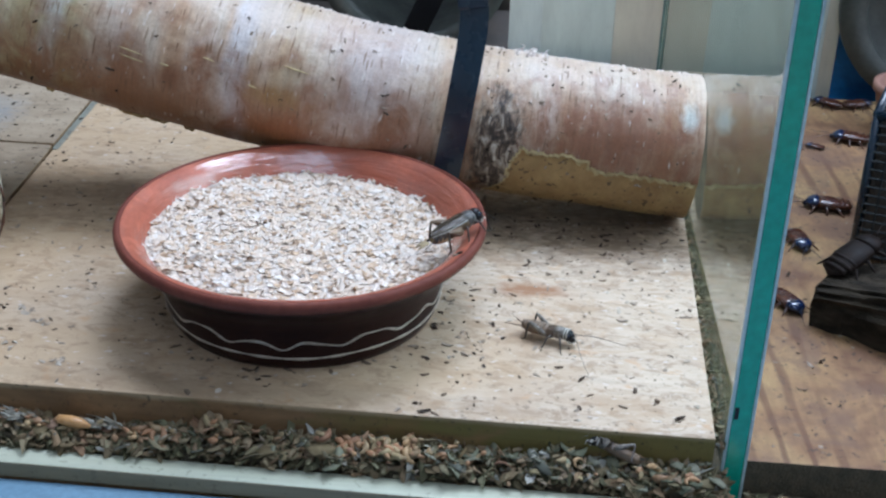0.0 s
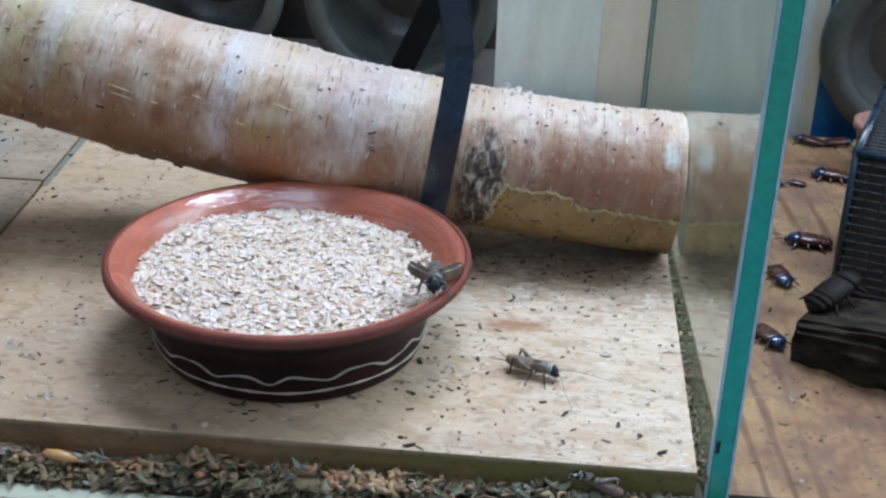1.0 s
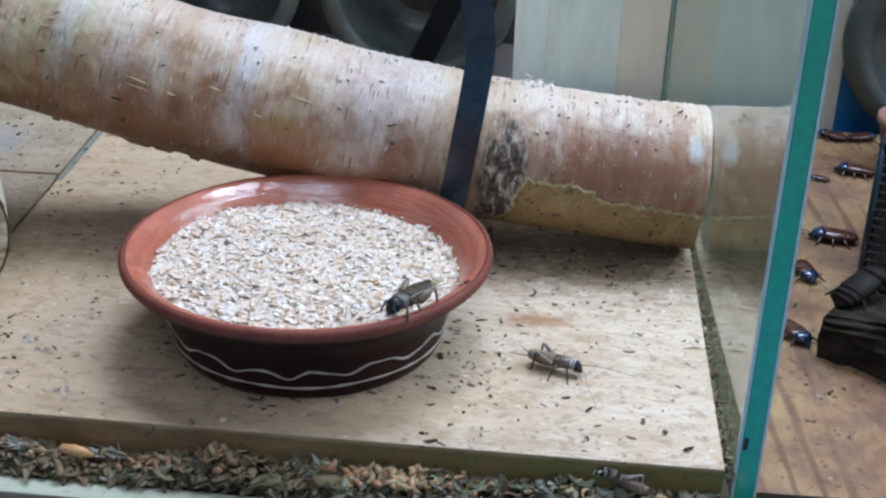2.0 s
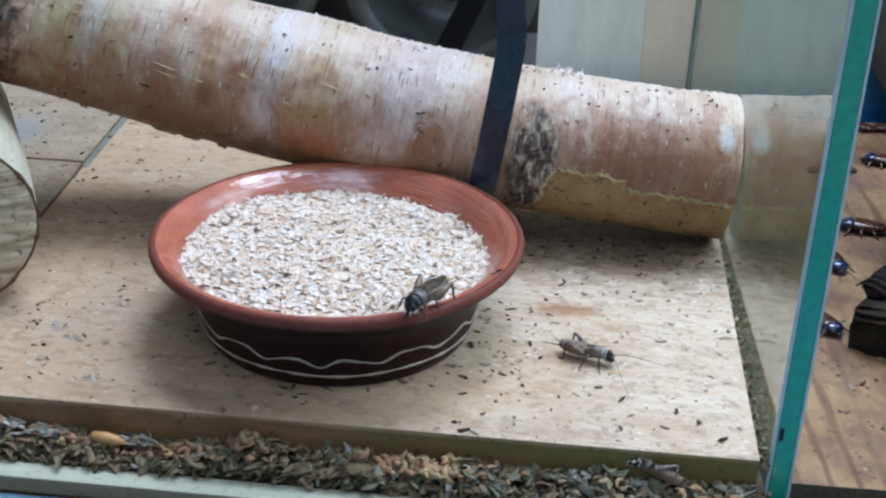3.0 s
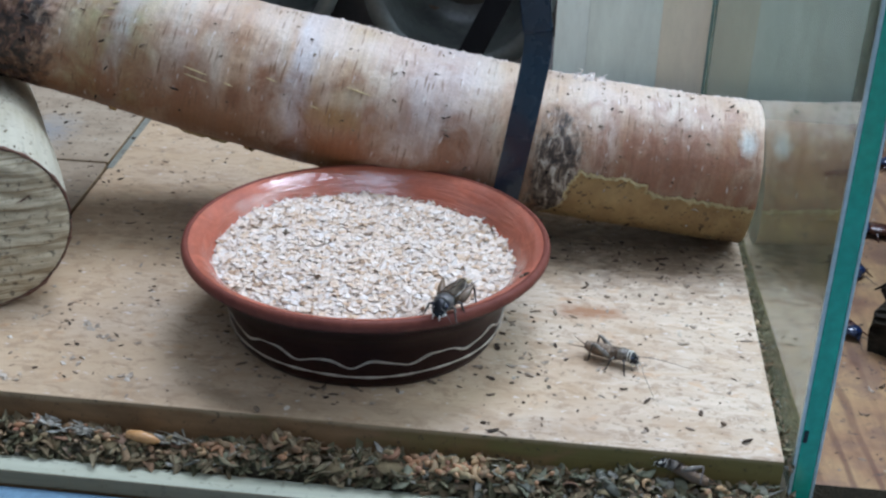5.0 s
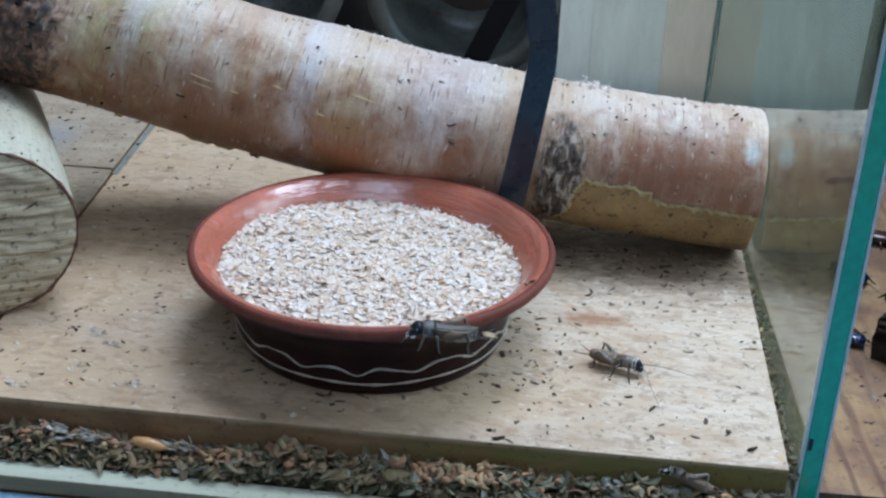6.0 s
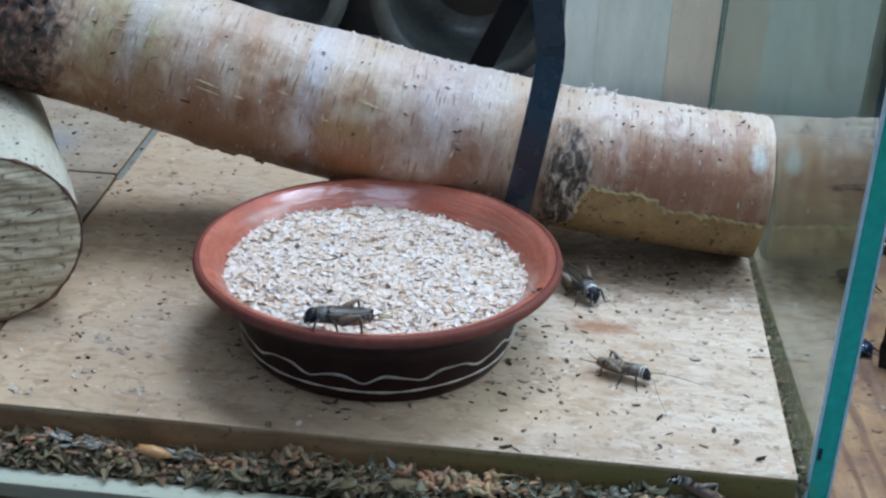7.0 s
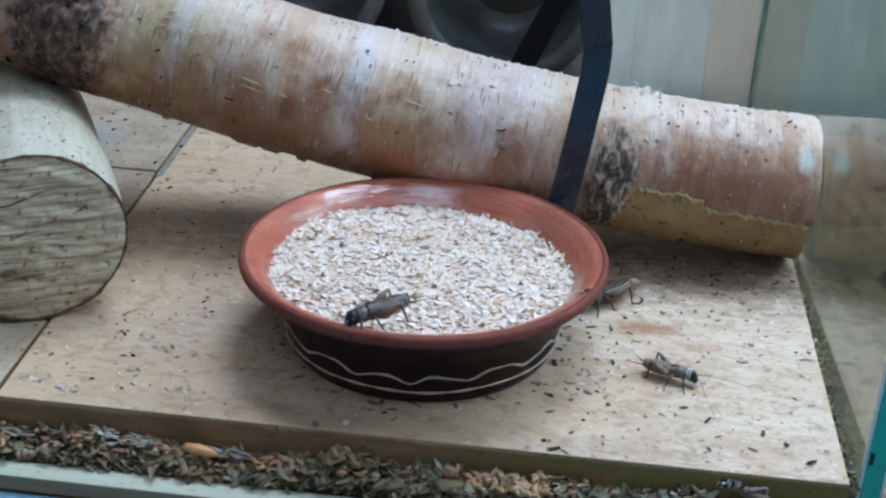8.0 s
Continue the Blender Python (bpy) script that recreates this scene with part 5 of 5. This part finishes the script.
        for i in range(many):
            f = rng.gauss(0, 0.28)
            root = Vector((cx + rng.gauss(0, 0.0034 if many > 30 else 0.0015), cy + rng.gauss(0, 0.0013), drift(cx, cy) + rng.uniform(0.0004, 0.0022)))
            turn = Euler((rng.uniform(-0.5, 0.5), rng.gauss(0.12, 0.2), fan + f)).to_matrix().to_4x4()
            tuft.append(Matrix.Translation(root) @ turn @ Matrix.Translation((0.0020, 0, 0)) @ Matrix.Scale(rng.uniform(0.0008, 0.0013) if many > 30 else rng.uniform(0.0003, 0.0006), 4))
    tagged(pieces("tufts", fibres, tuft, TUFT), "pale grey papery tufts in the litter", "chaff", kind="stuff")
    mats = []
    for i in range(170):
        x = rng.choice((rng.gauss(-0.05, 0.05), rng.gauss(0.046, 0.008), rng.uniform(-0.2, 0.15)))
        y = rng.uniform(-0.0822, -0.0750)
        if -0.33 < x < 0.155:
            mats.append(placed(rng, x, y, drift(x, y) + 0.0006, rng.choice((0.0034, 0.0048, 0.0064)), 0.8))
    for x in (0.0385, 0.0435, 0.0500, 0.0525):
        mats.append(placed(rng, x, -0.0765, drift(x, -0.0765) + 0.0012, 0.0062, 1.2))
    mats.append(placed(rng, 0.1532, 0.0235, -0.0004, 0.0048, 0.4))
    tagged(pieces("shed_skins", hus, mats, HUSK, True), "curled amber shed insect skins in the litter", "shed skin", kind="stuff")
    # thin amber blades that stand up out of the drift
    blade = [flake_shape(rng, 8, rng.uniform(-0.03, 0.03), 0.05, rng.uniform(4, 7)) for _ in range(8)]
    mats = []
    for x, lean, turn in ((0.069, -1.05, 0.3), (0.0745, -0.6, 0.5), (-0.0105, -0.9, 0.2), (-0.005, -0.5, 2.7), (0.082, -0.5, 2.4), (-0.021, -0.7, 2.9), (0.104, -0.45, 0.4), (-0.07, -0.3, 0.4), (0.02, -0.5, 0.6), (0.131, -0.4, 2.6)):
        y = -0.0765 + rng.uniform(-0.002, 0.001)
        mats.append(Matrix.Translation((x, y, drift(x, y) + 0.0008)) @ Euler((0.7, lean, turn)).to_matrix().to_4x4() @ Matrix.Scale(rng.uniform(0.0009, 0.0013), 4))
    tagged(pieces("husk_blades", blade, mats, HUSK), "thin amber husk blades standing in the litter", "husk", kind="stuff")
    p = thing("pupa", pose(-0.0650, -0.0785, -0.0098, 0, 8, -4), "smooth orange grain or pupa lying in the litter", "pupa")
    part("pupa_body", loft([(-0.0062, 0, 0, 0.0005, 0.0005), (-0.0052, 0, 0, 0.0015, 0.0015), (-0.001, 0, 0.0002, 0.0021, 0.0021), (0.003, 0, 0.0001, 0.0018, 0.0018), (0.0062, 0, 0, 0.0005, 0.0005)], 14), mottled("amber_shell", (0.62, 0.34, 0.14), (0.52, 0.26, 0.09), 200, 900, 0.3), p, smooth=True)
    g = thing("pupa", pose(0.1452, -0.0778, -0.0118, 0, -14, 24), "small pale greenish grain lying in the litter", "pupa")
    part("pupa_body", loft([(-0.0036, 0, 0, 0.0003, 0.0003), (-0.0026, 0, 0, 0.0011, 0.0010), (0, 0, 0.0001, 0.0015, 0.0013), (0.0024, 0, 0, 0.0010, 0.0009), (0.0038, 0, 0, 0.0002, 0.0002)], 14), mottled("pale_grain", (0.62, 0.60, 0.40), (0.50, 0.48, 0.28), 200, 900, 0.4), g, smooth=True)


litter()


# ---- the background behind the log ----
def background():
    pan = thing("back_panel", pose(0, 0, 0), "pale greenish wooden panel behind the tank", "panel")
    tan = wood("tan_panel_strip", (0.84, 0.775, 0.635), (0.78, 0.71, 0.57), (0.70, 0.60, 0.47), grain=(16, 16, 4), stains=0.4, speck=0.05)
    mint = wood("mint_panel_strip", (0.80, 0.87, 0.83), (0.74, 0.81, 0.77), (0.66, 0.68, 0.60), grain=(16, 16, 4), stains=0.4, speck=0.05)
    for x0, x1, mat, label in ((0.0605, 0.0798, mint, "mint green strip at the end of the panel"), (0.0799, 0.1222, PANEL, ""), (0.1223, 0.1503, tan, "tan strip between the greenish boards"), (0.1504, 0.2440, PANEL, ""), (0.2441, 0.2520, tan, "tan strip at the far end")):
        part("board", box(x0, x1, 0.312, 0.322, -0.12, 0.24, 0.0001), mat, pan, label)
    tagged(part("dark_board", box(-0.60, 0.0600, 0.42, 0.43, -0.12, 0.30), DARK), "near-black board behind the plastic tubs", "board")
    tagged(part("dark_shelf", box(-0.60, 0.0600, 0.312, 0.419, -0.12, -0.005, 0.002), DARK), "dark shelf carrying the plastic tubs", "shelf")
    def tub(x, y, z, r, ry=0):
        t = thing("plastic_tub", pose(x, y, z, 90, 0, ry), "cloudy round plastic tub lying on its side", "tub", "plastic tubs behind the tank")
        part("wall", lathe([(r * 0.86, -0.06), (r * 0.93, -0.006), (r, -0.002), (r, 0.002), (r * 0.82, 0.003), (r * 0.80, -0.002), (r * 0.76, -0.056), (r * 0.5, -0.058)], 64, closed=True), TUB, t, smooth=True)
        part("bottom", lathe([(r * 0.87, -0.064), (r * 0.87, -0.060), (r * 0.2, -0.0605)], 48), DARK, t, "dark tub bottom")
        return t
    tub(0.000, 0.335, 0.050, 0.060)
    rng = random.Random(17)
    leaf = thing("dead_leaf", pose(-0.0240, 0.3925, 0.0130, 90, 12, 0), "dry brown scrap of leaf stuck inside the tub", "leaf")
    blade = bmesh.new()
    v, f = flake_shape(rng, 11, 0.3, 0.10, 1.9)
    made = [blade.verts.new((0.011 * x, 0.011 * y, 0.008 * z)) for x, y, z in v]
    for face in f:
        blade.faces.new([made[i] for i in face])
    part("blade", blade, mottled("dry_leaf", (0.20, 0.13, 0.085), (0.10, 0.065, 0.045), 200, 800, 0.7), leaf, smooth=True)
    tub(-0.128, 0.335, 0.052, 0.056)
    tub(-0.230, 0.335, 0.050, 0.052)


background()


# ---- the neighbouring tank ----
FLOOR2 = -0.0125


def next_tank():
    n = thing("pine_board", pose(0, 0, 0), "stained orange pine board with wavy dark grain", "board")
    part("plank", slab([(0.1640, -0.0655), (0.80, -0.056), (0.80, 0.300), (0.1562, 0.300)], -0.026, FLOOR2, 0.0006), [PINE, SOIL], n)
    for f in n.children[0].data.polygons:
        f.material_index = 0 if f.normal.z > 0.5 else 1
    tagged(part("soil_strip", slab([(0.1650, -0.085), (0.8, -0.085), (0.8, 0.30), (0.1650, 0.30)], -0.12, -0.0262), SOIL), "dark soil under the pine board", "soil", kind="stuff")
    bits = random.Random(8)
    chips = [flake_shape(bits, 6, bits.uniform(-0.4, 0.5), 0.1, bits.uniform(1.2, 3.5)) for _ in range(14)]
    tagged(pieces("next_litter", chips, [placed(bits, bits.uniform(0.166, 0.30), bits.uniform(-0.084, -0.067), -0.0256 + bits.uniform(-0.0003, 0.0012), bits.choice((0.001, 0.0016, 0.0026)), 0.5) for _ in range(520)], LITTER), "dark litter before the pine board", "litter", kind="stuff")
    tagged(pieces("next_droppings", chips, [placed(bits, 0.166 + abs(bits.gauss(0, 0.06)), bits.uniform(-0.060, 0.28), FLOOR2 + 0.0001, bits.choice((0.0006, 0.001, 0.0016)), 0.15) for _ in range(260)], FRASS), "dark droppings on the pine board", "droppings", kind="stuff")
    tagged(part("blue_sheet", box(0.2525, 0.85, 0.316, 0.320, -0.12, 0.26), DEEP_BLUE), "deep blue plastic sheet behind the next tank", "sheet")
    t = thing("plastic_tub", pose(0.306, 0.300, 0.044, 90, 0, 0), "cloudy round plastic tub lying on its side", "tub", "plastic tubs behind the tank")
    r = 0.058
    part("wall", lathe([(r * 0.86, -0.012), (r, -0.006), (r, 0.002), (r * 0.76, 0.003), (r * 0.74, -0.002), (r * 0.70, -0.010), (r * 0.5, -0.011)], 64, closed=True), GREY_TUB, t, smooth=True)
    part("bottom", lathe([(r * 0.86, -0.0135), (r * 0.86, -0.0125), (r * 0.2, -0.0126)], 48), DARK, t, "dark tub bottom")
    p = thing("clay_pot", pose(0.283, 0.252, FLOOR2), "small brown clay pot", "pot")
    part("wall", lathe([(0.010, 0.0), (0.015, 0.0005), (0.019, 0.022), (0.021, 0.024), (0.021, 0.028), (0.018, 0.028), (0.016, 0.01), (0.005, 0.004)], 40), POT, p, smooth=True)
    # black mesh basket
    b = thing("mesh_basket", pose(0.2262, 0.0920, FLOOR2, 0, 0, -19), "black wire mesh basket standing on the pine board", "basket")
    w, d, h = 0.100, 0.055, 0.068
    x0 = 0.0
    for x in (x0, x0 + w):
        for y in (-d, d):
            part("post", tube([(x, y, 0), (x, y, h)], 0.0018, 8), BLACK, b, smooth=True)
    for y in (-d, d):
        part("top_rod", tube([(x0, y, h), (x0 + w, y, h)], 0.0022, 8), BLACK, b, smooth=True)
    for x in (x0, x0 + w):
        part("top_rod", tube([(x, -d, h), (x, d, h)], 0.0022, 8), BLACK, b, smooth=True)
    wire = mottled("dull_wire", (0.05, 0.06, 0.065), (0.03, 0.035, 0.04), 200, 800, 0.4, metal=0.4)
    shared = mesh_of("wire", tube([(0, -d, 0), (0, d, 0)], 0.00055, 5), wire)
    up = mesh_of("wire", tube([(0, 0, 0), (0, 0, h)], 0.0005, 5), wire)
    cross = mesh_of("wire", tube([(x0, 0, 0), (x0 + w, 0, 0)], 0.00055, 5), wire)
    def wire_at(data, x, y, z):
        o = new("wire", data)
        o.parent, o.location = b, (x, y, z)
    for q in range(1, 17):
        wire_at(shared, x0 - 0.001, 0, h * q / 17)
        wire_at(cross, 0, -d - 0.001, h * q / 17)
    for q in range(1, 26):
        wire_at(up, x0 - 0.0012, -d + 2 * d * q / 26, 0)
    for q in range(1, 15):
        wire_at(up, x0 + w * q / 15, -d - 0.0012, 0)
        wire_at(shared, x0 + w * q / 15, 0, h + 0.001)
    for q in range(1, 24):
        wire_at(cross, 0, -d + 2 * d * q / 24, h + 0.0015)
    for o in list(b.children):
        o.matrix_basis = pose(0, d, 0) @ o.matrix_basis
    part("lining", box(x0 + 0.002, x0 + w - 0.002, 0.002, 2 * d - 0.002, 0.0005, h - 0.002, 0.002), DARK, b, "dark lining inside the mesh")
    # dark ribbed bark block in front of the basket
    rng = random.Random(3)
    k = thing("bark_block", pose(0.1985, 0.0290, FLOOR2, 0, 0, -32), "dark brown ribbed block of bark on the pine board", "bark block")
    bm = bmesh.new()
    rows, cols, prof = 34, 22, []
    for i in range(rows + 1):
        x = 0.090 * i / rows
        row = []
        for q in range(cols + 1):
            a = math.pi * q / cols
            ends = 0.74 + 0.26 * min(1, x / 0.034)
            rib = 0.0010 * math.sin(q * 2.6 + 2 * noise.noise((x * 60, q * 0.4, 1))) + 0.0032 * noise.noise((x * 90, q * 0.5, 6))
            ry = 0.017 + rib
            rz = (0.024 + rib) * ends
            c, s_ = math.cos(a), math.sin(a)
            row.append(bm.verts.new((x + rib, 0.018 - ry * math.copysign(abs(c) ** 0.35, c), rz * abs(s_) ** 0.35)))
        prof.append(row)
    for a, b2 in zip(prof, prof[1:]):
        for q in range(cols):
            bm.faces.new((a[q], a[q + 1], b2[q + 1], b2[q]))
        bm.faces.new((a[0], b2[0], b2[cols], a[cols]))
    bm.faces.new(prof[0][::-1])
    bm.faces.new(prof[-1])
    bmesh.ops.recalc_face_normals(bm, faces=bm.faces[:])
    part("ribs", bm, mottled("black_bark", (0.016, 0.013, 0.010), (0.050, 0.040, 0.028), 160, 700, 0.9, 0.9, 0.0015, spec=0.08, stretch=(0.4, 1, 1)), k)


next_tank()

ROACHES = (
    (0.2237, 0.1440, 172, 1.0, "shiny red-brown cockroach beside the mesh basket"),
    (0.2051, 0.1030, -78, 0.85, "red-brown cockroach with blue sheen facing outwards"),
    (0.1925, 0.0445, -62, 0.85, "blue-black cockroach near the green glass edge"),
    (0.2500, 0.2330, 168, 0.95, "dark cockroach far back on the pine board"),
    (0.2300, 0.2210, 160, 0.45, "small young cockroach on the pine board"),
    (0.2190, 0.2180, 30, 0.45, "small young cockroach on the pine board"),
    (0.2460, 0.2870, 150, 0.8, "dark cockroach in front of the blue sheet"),
    (0.2640, 0.2870, 20, 0.8, "dark cockroach in front of the blue sheet"),
)
for rx_, ry_, turn_, size_, label_ in ROACHES:
    roach(pose(rx_, ry_, FLOOR2, 0, 0, turn_), label_, size_)
OLD_SHELL = mottled("dull_roach_shell", (0.009, 0.006, 0.005), (0.016, 0.009, 0.006), 200, 900, 0.55, 0.3, spec=0.12)
roach(pose(0.2170, 0.0470, FLOOR2 + 0.0215, 0, -20, 38), "large dull dark cockroach on top of the bark block", 1.25, OLD_SHELL, OLD_SHELL)

# ---- crickets ----
cricket("cricket", pose(0.0953, -0.0171, 0.0, 0, 0, -21.5), "light brown young cricket resting on the plywood board", CR_STRAW, 1.10, False)
cricket("cricket", pose(0.1180, -0.0766, -0.0078, 62, -14, 164), "dull dead cricket lying in the litter before the board", CR_SIDE, 0.95, False, (4, 40, -40), "")
walker = cricket("cricket", pose(0, 0, 0.04), "dark winged cricket climbing along the rim of the bowl", CR_GREY, 1.2, feelers=(7, 55, -55))
visitor = cricket("cricket", pose(0.07, 0.07, 0), "brown winged cricket walking out from behind the bowl", CR_BROWN, 1.36, feelers=(9, 35, -35))


# ---- what moves ----
# seconds, place of the body's middle, pitch, heading
WALKER = [
    (0.0, 0.0594, -0.0089, 0.0403, 14, 42), (0.1, 0.0595, -0.0096, 0.0402, 14, 36), (0.2, 0.0597, -0.0105, 0.0401, 14, 31), (0.3, 0.0600, -0.0122, 0.0399, 14, 27),
    (0.4, 0.0590, -0.0129, 0.0398, 14, 21), (0.5, 0.0568, -0.0137, 0.0393, 13, 10), (0.6, 0.0562, -0.0133, 0.0393, 13, -9), (0.7, 0.0566, -0.0141, 0.0393, 12, -25),
    (0.8, 0.0560, -0.0151, 0.0393, 11, -44), (0.9, 0.0557, -0.0164, 0.0393, 10, -67), (1.0, 0.0575, -0.0198, 0.0393, 8, -86), (1.1, 0.0554, -0.0249, 0.0390, 3, -100),
    (1.2, 0.0552, -0.0278, 0.0390, 3, -107), (1.3, 0.0544, -0.0291, 0.0390, 3, -107), (1.5, 0.0523, -0.0369, 0.0390, 3, -109), (1.7, 0.0472, -0.0400, 0.0390, 3, -119),
    (2.2, 0.0425, -0.0455, 0.0394, 3, -117), (2.8, 0.0382, -0.0500, 0.0398, 4, -113), (3.0, 0.0390, -0.0512, 0.0398, 4, -113), (3.2, 0.0402, -0.0520, 0.0398, 4, -112),
    (3.4, 0.0387, -0.0512, 0.0398, 3, -97), (3.6, 0.0384, -0.0508, 0.0398, 3, -94), (3.8, 0.0392, -0.0498, 0.0398, 4, -96), (4.0, 0.0402, -0.0500, 0.0398, 4, -101),
    (4.2, 0.0393, -0.0499, 0.0398, 4, -108), (4.4, 0.0381, -0.0503, 0.0398, 4, -117), (4.6, 0.0377, -0.0510, 0.0398, 4, -118), (4.8, 0.0368, -0.0528, 0.0398, 4, -114),
    (4.9, 0.0372, -0.0524, 0.0398, 4, -112), (5.0, 0.0370, -0.0521, 0.0398, 4, -106), (5.1, 0.0384, -0.0540, 0.0395, -4, -99), (5.2, 0.0381, -0.0536, 0.0387, -14, -102),
    (5.5, 0.0375, -0.0590, 0.0375, -26, -118), (5.8, 0.0360, -0.0640, 0.0370, -14, -150), (6.05, 0.0330, -0.0650, 0.0366, 12, -175),
    (6.3, 0.0285, -0.0630, 0.0373, 18, -187), (6.4, 0.0246, -0.0618, 0.0385, 9, -183), (6.5, 0.0206, -0.0609, 0.0392, 2, -168), (6.6, 0.0162, -0.0612, 0.0392, 2, -168),
    (6.7, 0.0100, -0.0612, 0.0392, 2, -166), (6.8, 0.0047, -0.0614, 0.0392, 2, -166), (6.9, -0.0018, -0.0606, 0.0392, 2, -167), (7.0, -0.0048, -0.0604, 0.0392, 2, -168),
    (7.1, -0.0080, -0.0598, 0.0392, 2, -166), (7.2, -0.0099, -0.0600, 0.0392, 2, -167), (7.3, -0.0098, -0.0602, 0.0392, 2, -168), (7.5, -0.0093, -0.0612, 0.0392, 2, -169),
    (7.7, -0.0080, -0.0595, 0.0392, 0, -158), (7.9, -0.0084, -0.0572, 0.0391, -7, -150), (8.0, -0.0086, -0.0570, 0.0390, -9, -148),
]
VISITOR = [
    (0.0, 0.0590, 0.0790, -78), (5.8, 0.0590, 0.0790, -78), (6.3, 0.0632, 0.0750, -78), (6.6, 0.0672, 0.0704, -77), (6.7, 0.0700, 0.0648, -77), (6.8, 0.0720, 0.0564, -74), (6.9, 0.0753, 0.0484, -69),
    (7.0, 0.0781, 0.0478, -61), (7.1, 0.0770, 0.0474, -61), (7.2, 0.0770, 0.0468, -64), (7.4, 0.0772, 0.0470, -64), (7.5, 0.0768, 0.0462, -72), (7.7, 0.0732, 0.0425, -102), (7.9, 0.0706, 0.0384, -128), (8.0, 0.0692, 0.0376, -134),
]


def motions():
    walk(walker, [(t, pose(x, y, z, 0, -pitch, turn) @ pose(0, 0, -0.0040)) for t, x, y, z, pitch, turn in WALKER])
    walk(visitor, [(t, pose(x, y, 0, 0, 0, turn)) for t, x, y, turn in VISITOR])
    # the wings flick open once on the rim
    for o in walker.children:
        if o.name.split(".")[0] == "wing":
            x, y, z = o.matrix_basis.translation
            side = 1 if y > 0 else -1
            walk(o, [(t, pose(x, y, z, side * 0.4 * a, 0, -side * a)) for t, a in ((0, 0), (0.85, 0), (1.0, 34), (1.15, 0), (8, 0))])
    # legs swing about their joints while the body walks
    spans = {walker: ((0.0, 1.7), (2.8, 3.4), (5.0, 7.2)), visitor: ((6.0, 7.1), (7.4, 8.0))}
    for c in (walker, visitor):
        legs = [o for o in c.children if "_leg" in o.name]
        for i, o in enumerate(legs):
            x, y, z = o.matrix_basis.translation
            swing = 5 if "hind" in o.name else 13
            rows = []
            for k in range(81):
                t = k / 10
                on = any(a < t < b for a, b in spans[c])
                rows.append((t, pose(x, y, z, 0, 0, swing * math.sin(9.5 * t + i * 2.1) if on else 0)))
            walk(o, rows)


motions()
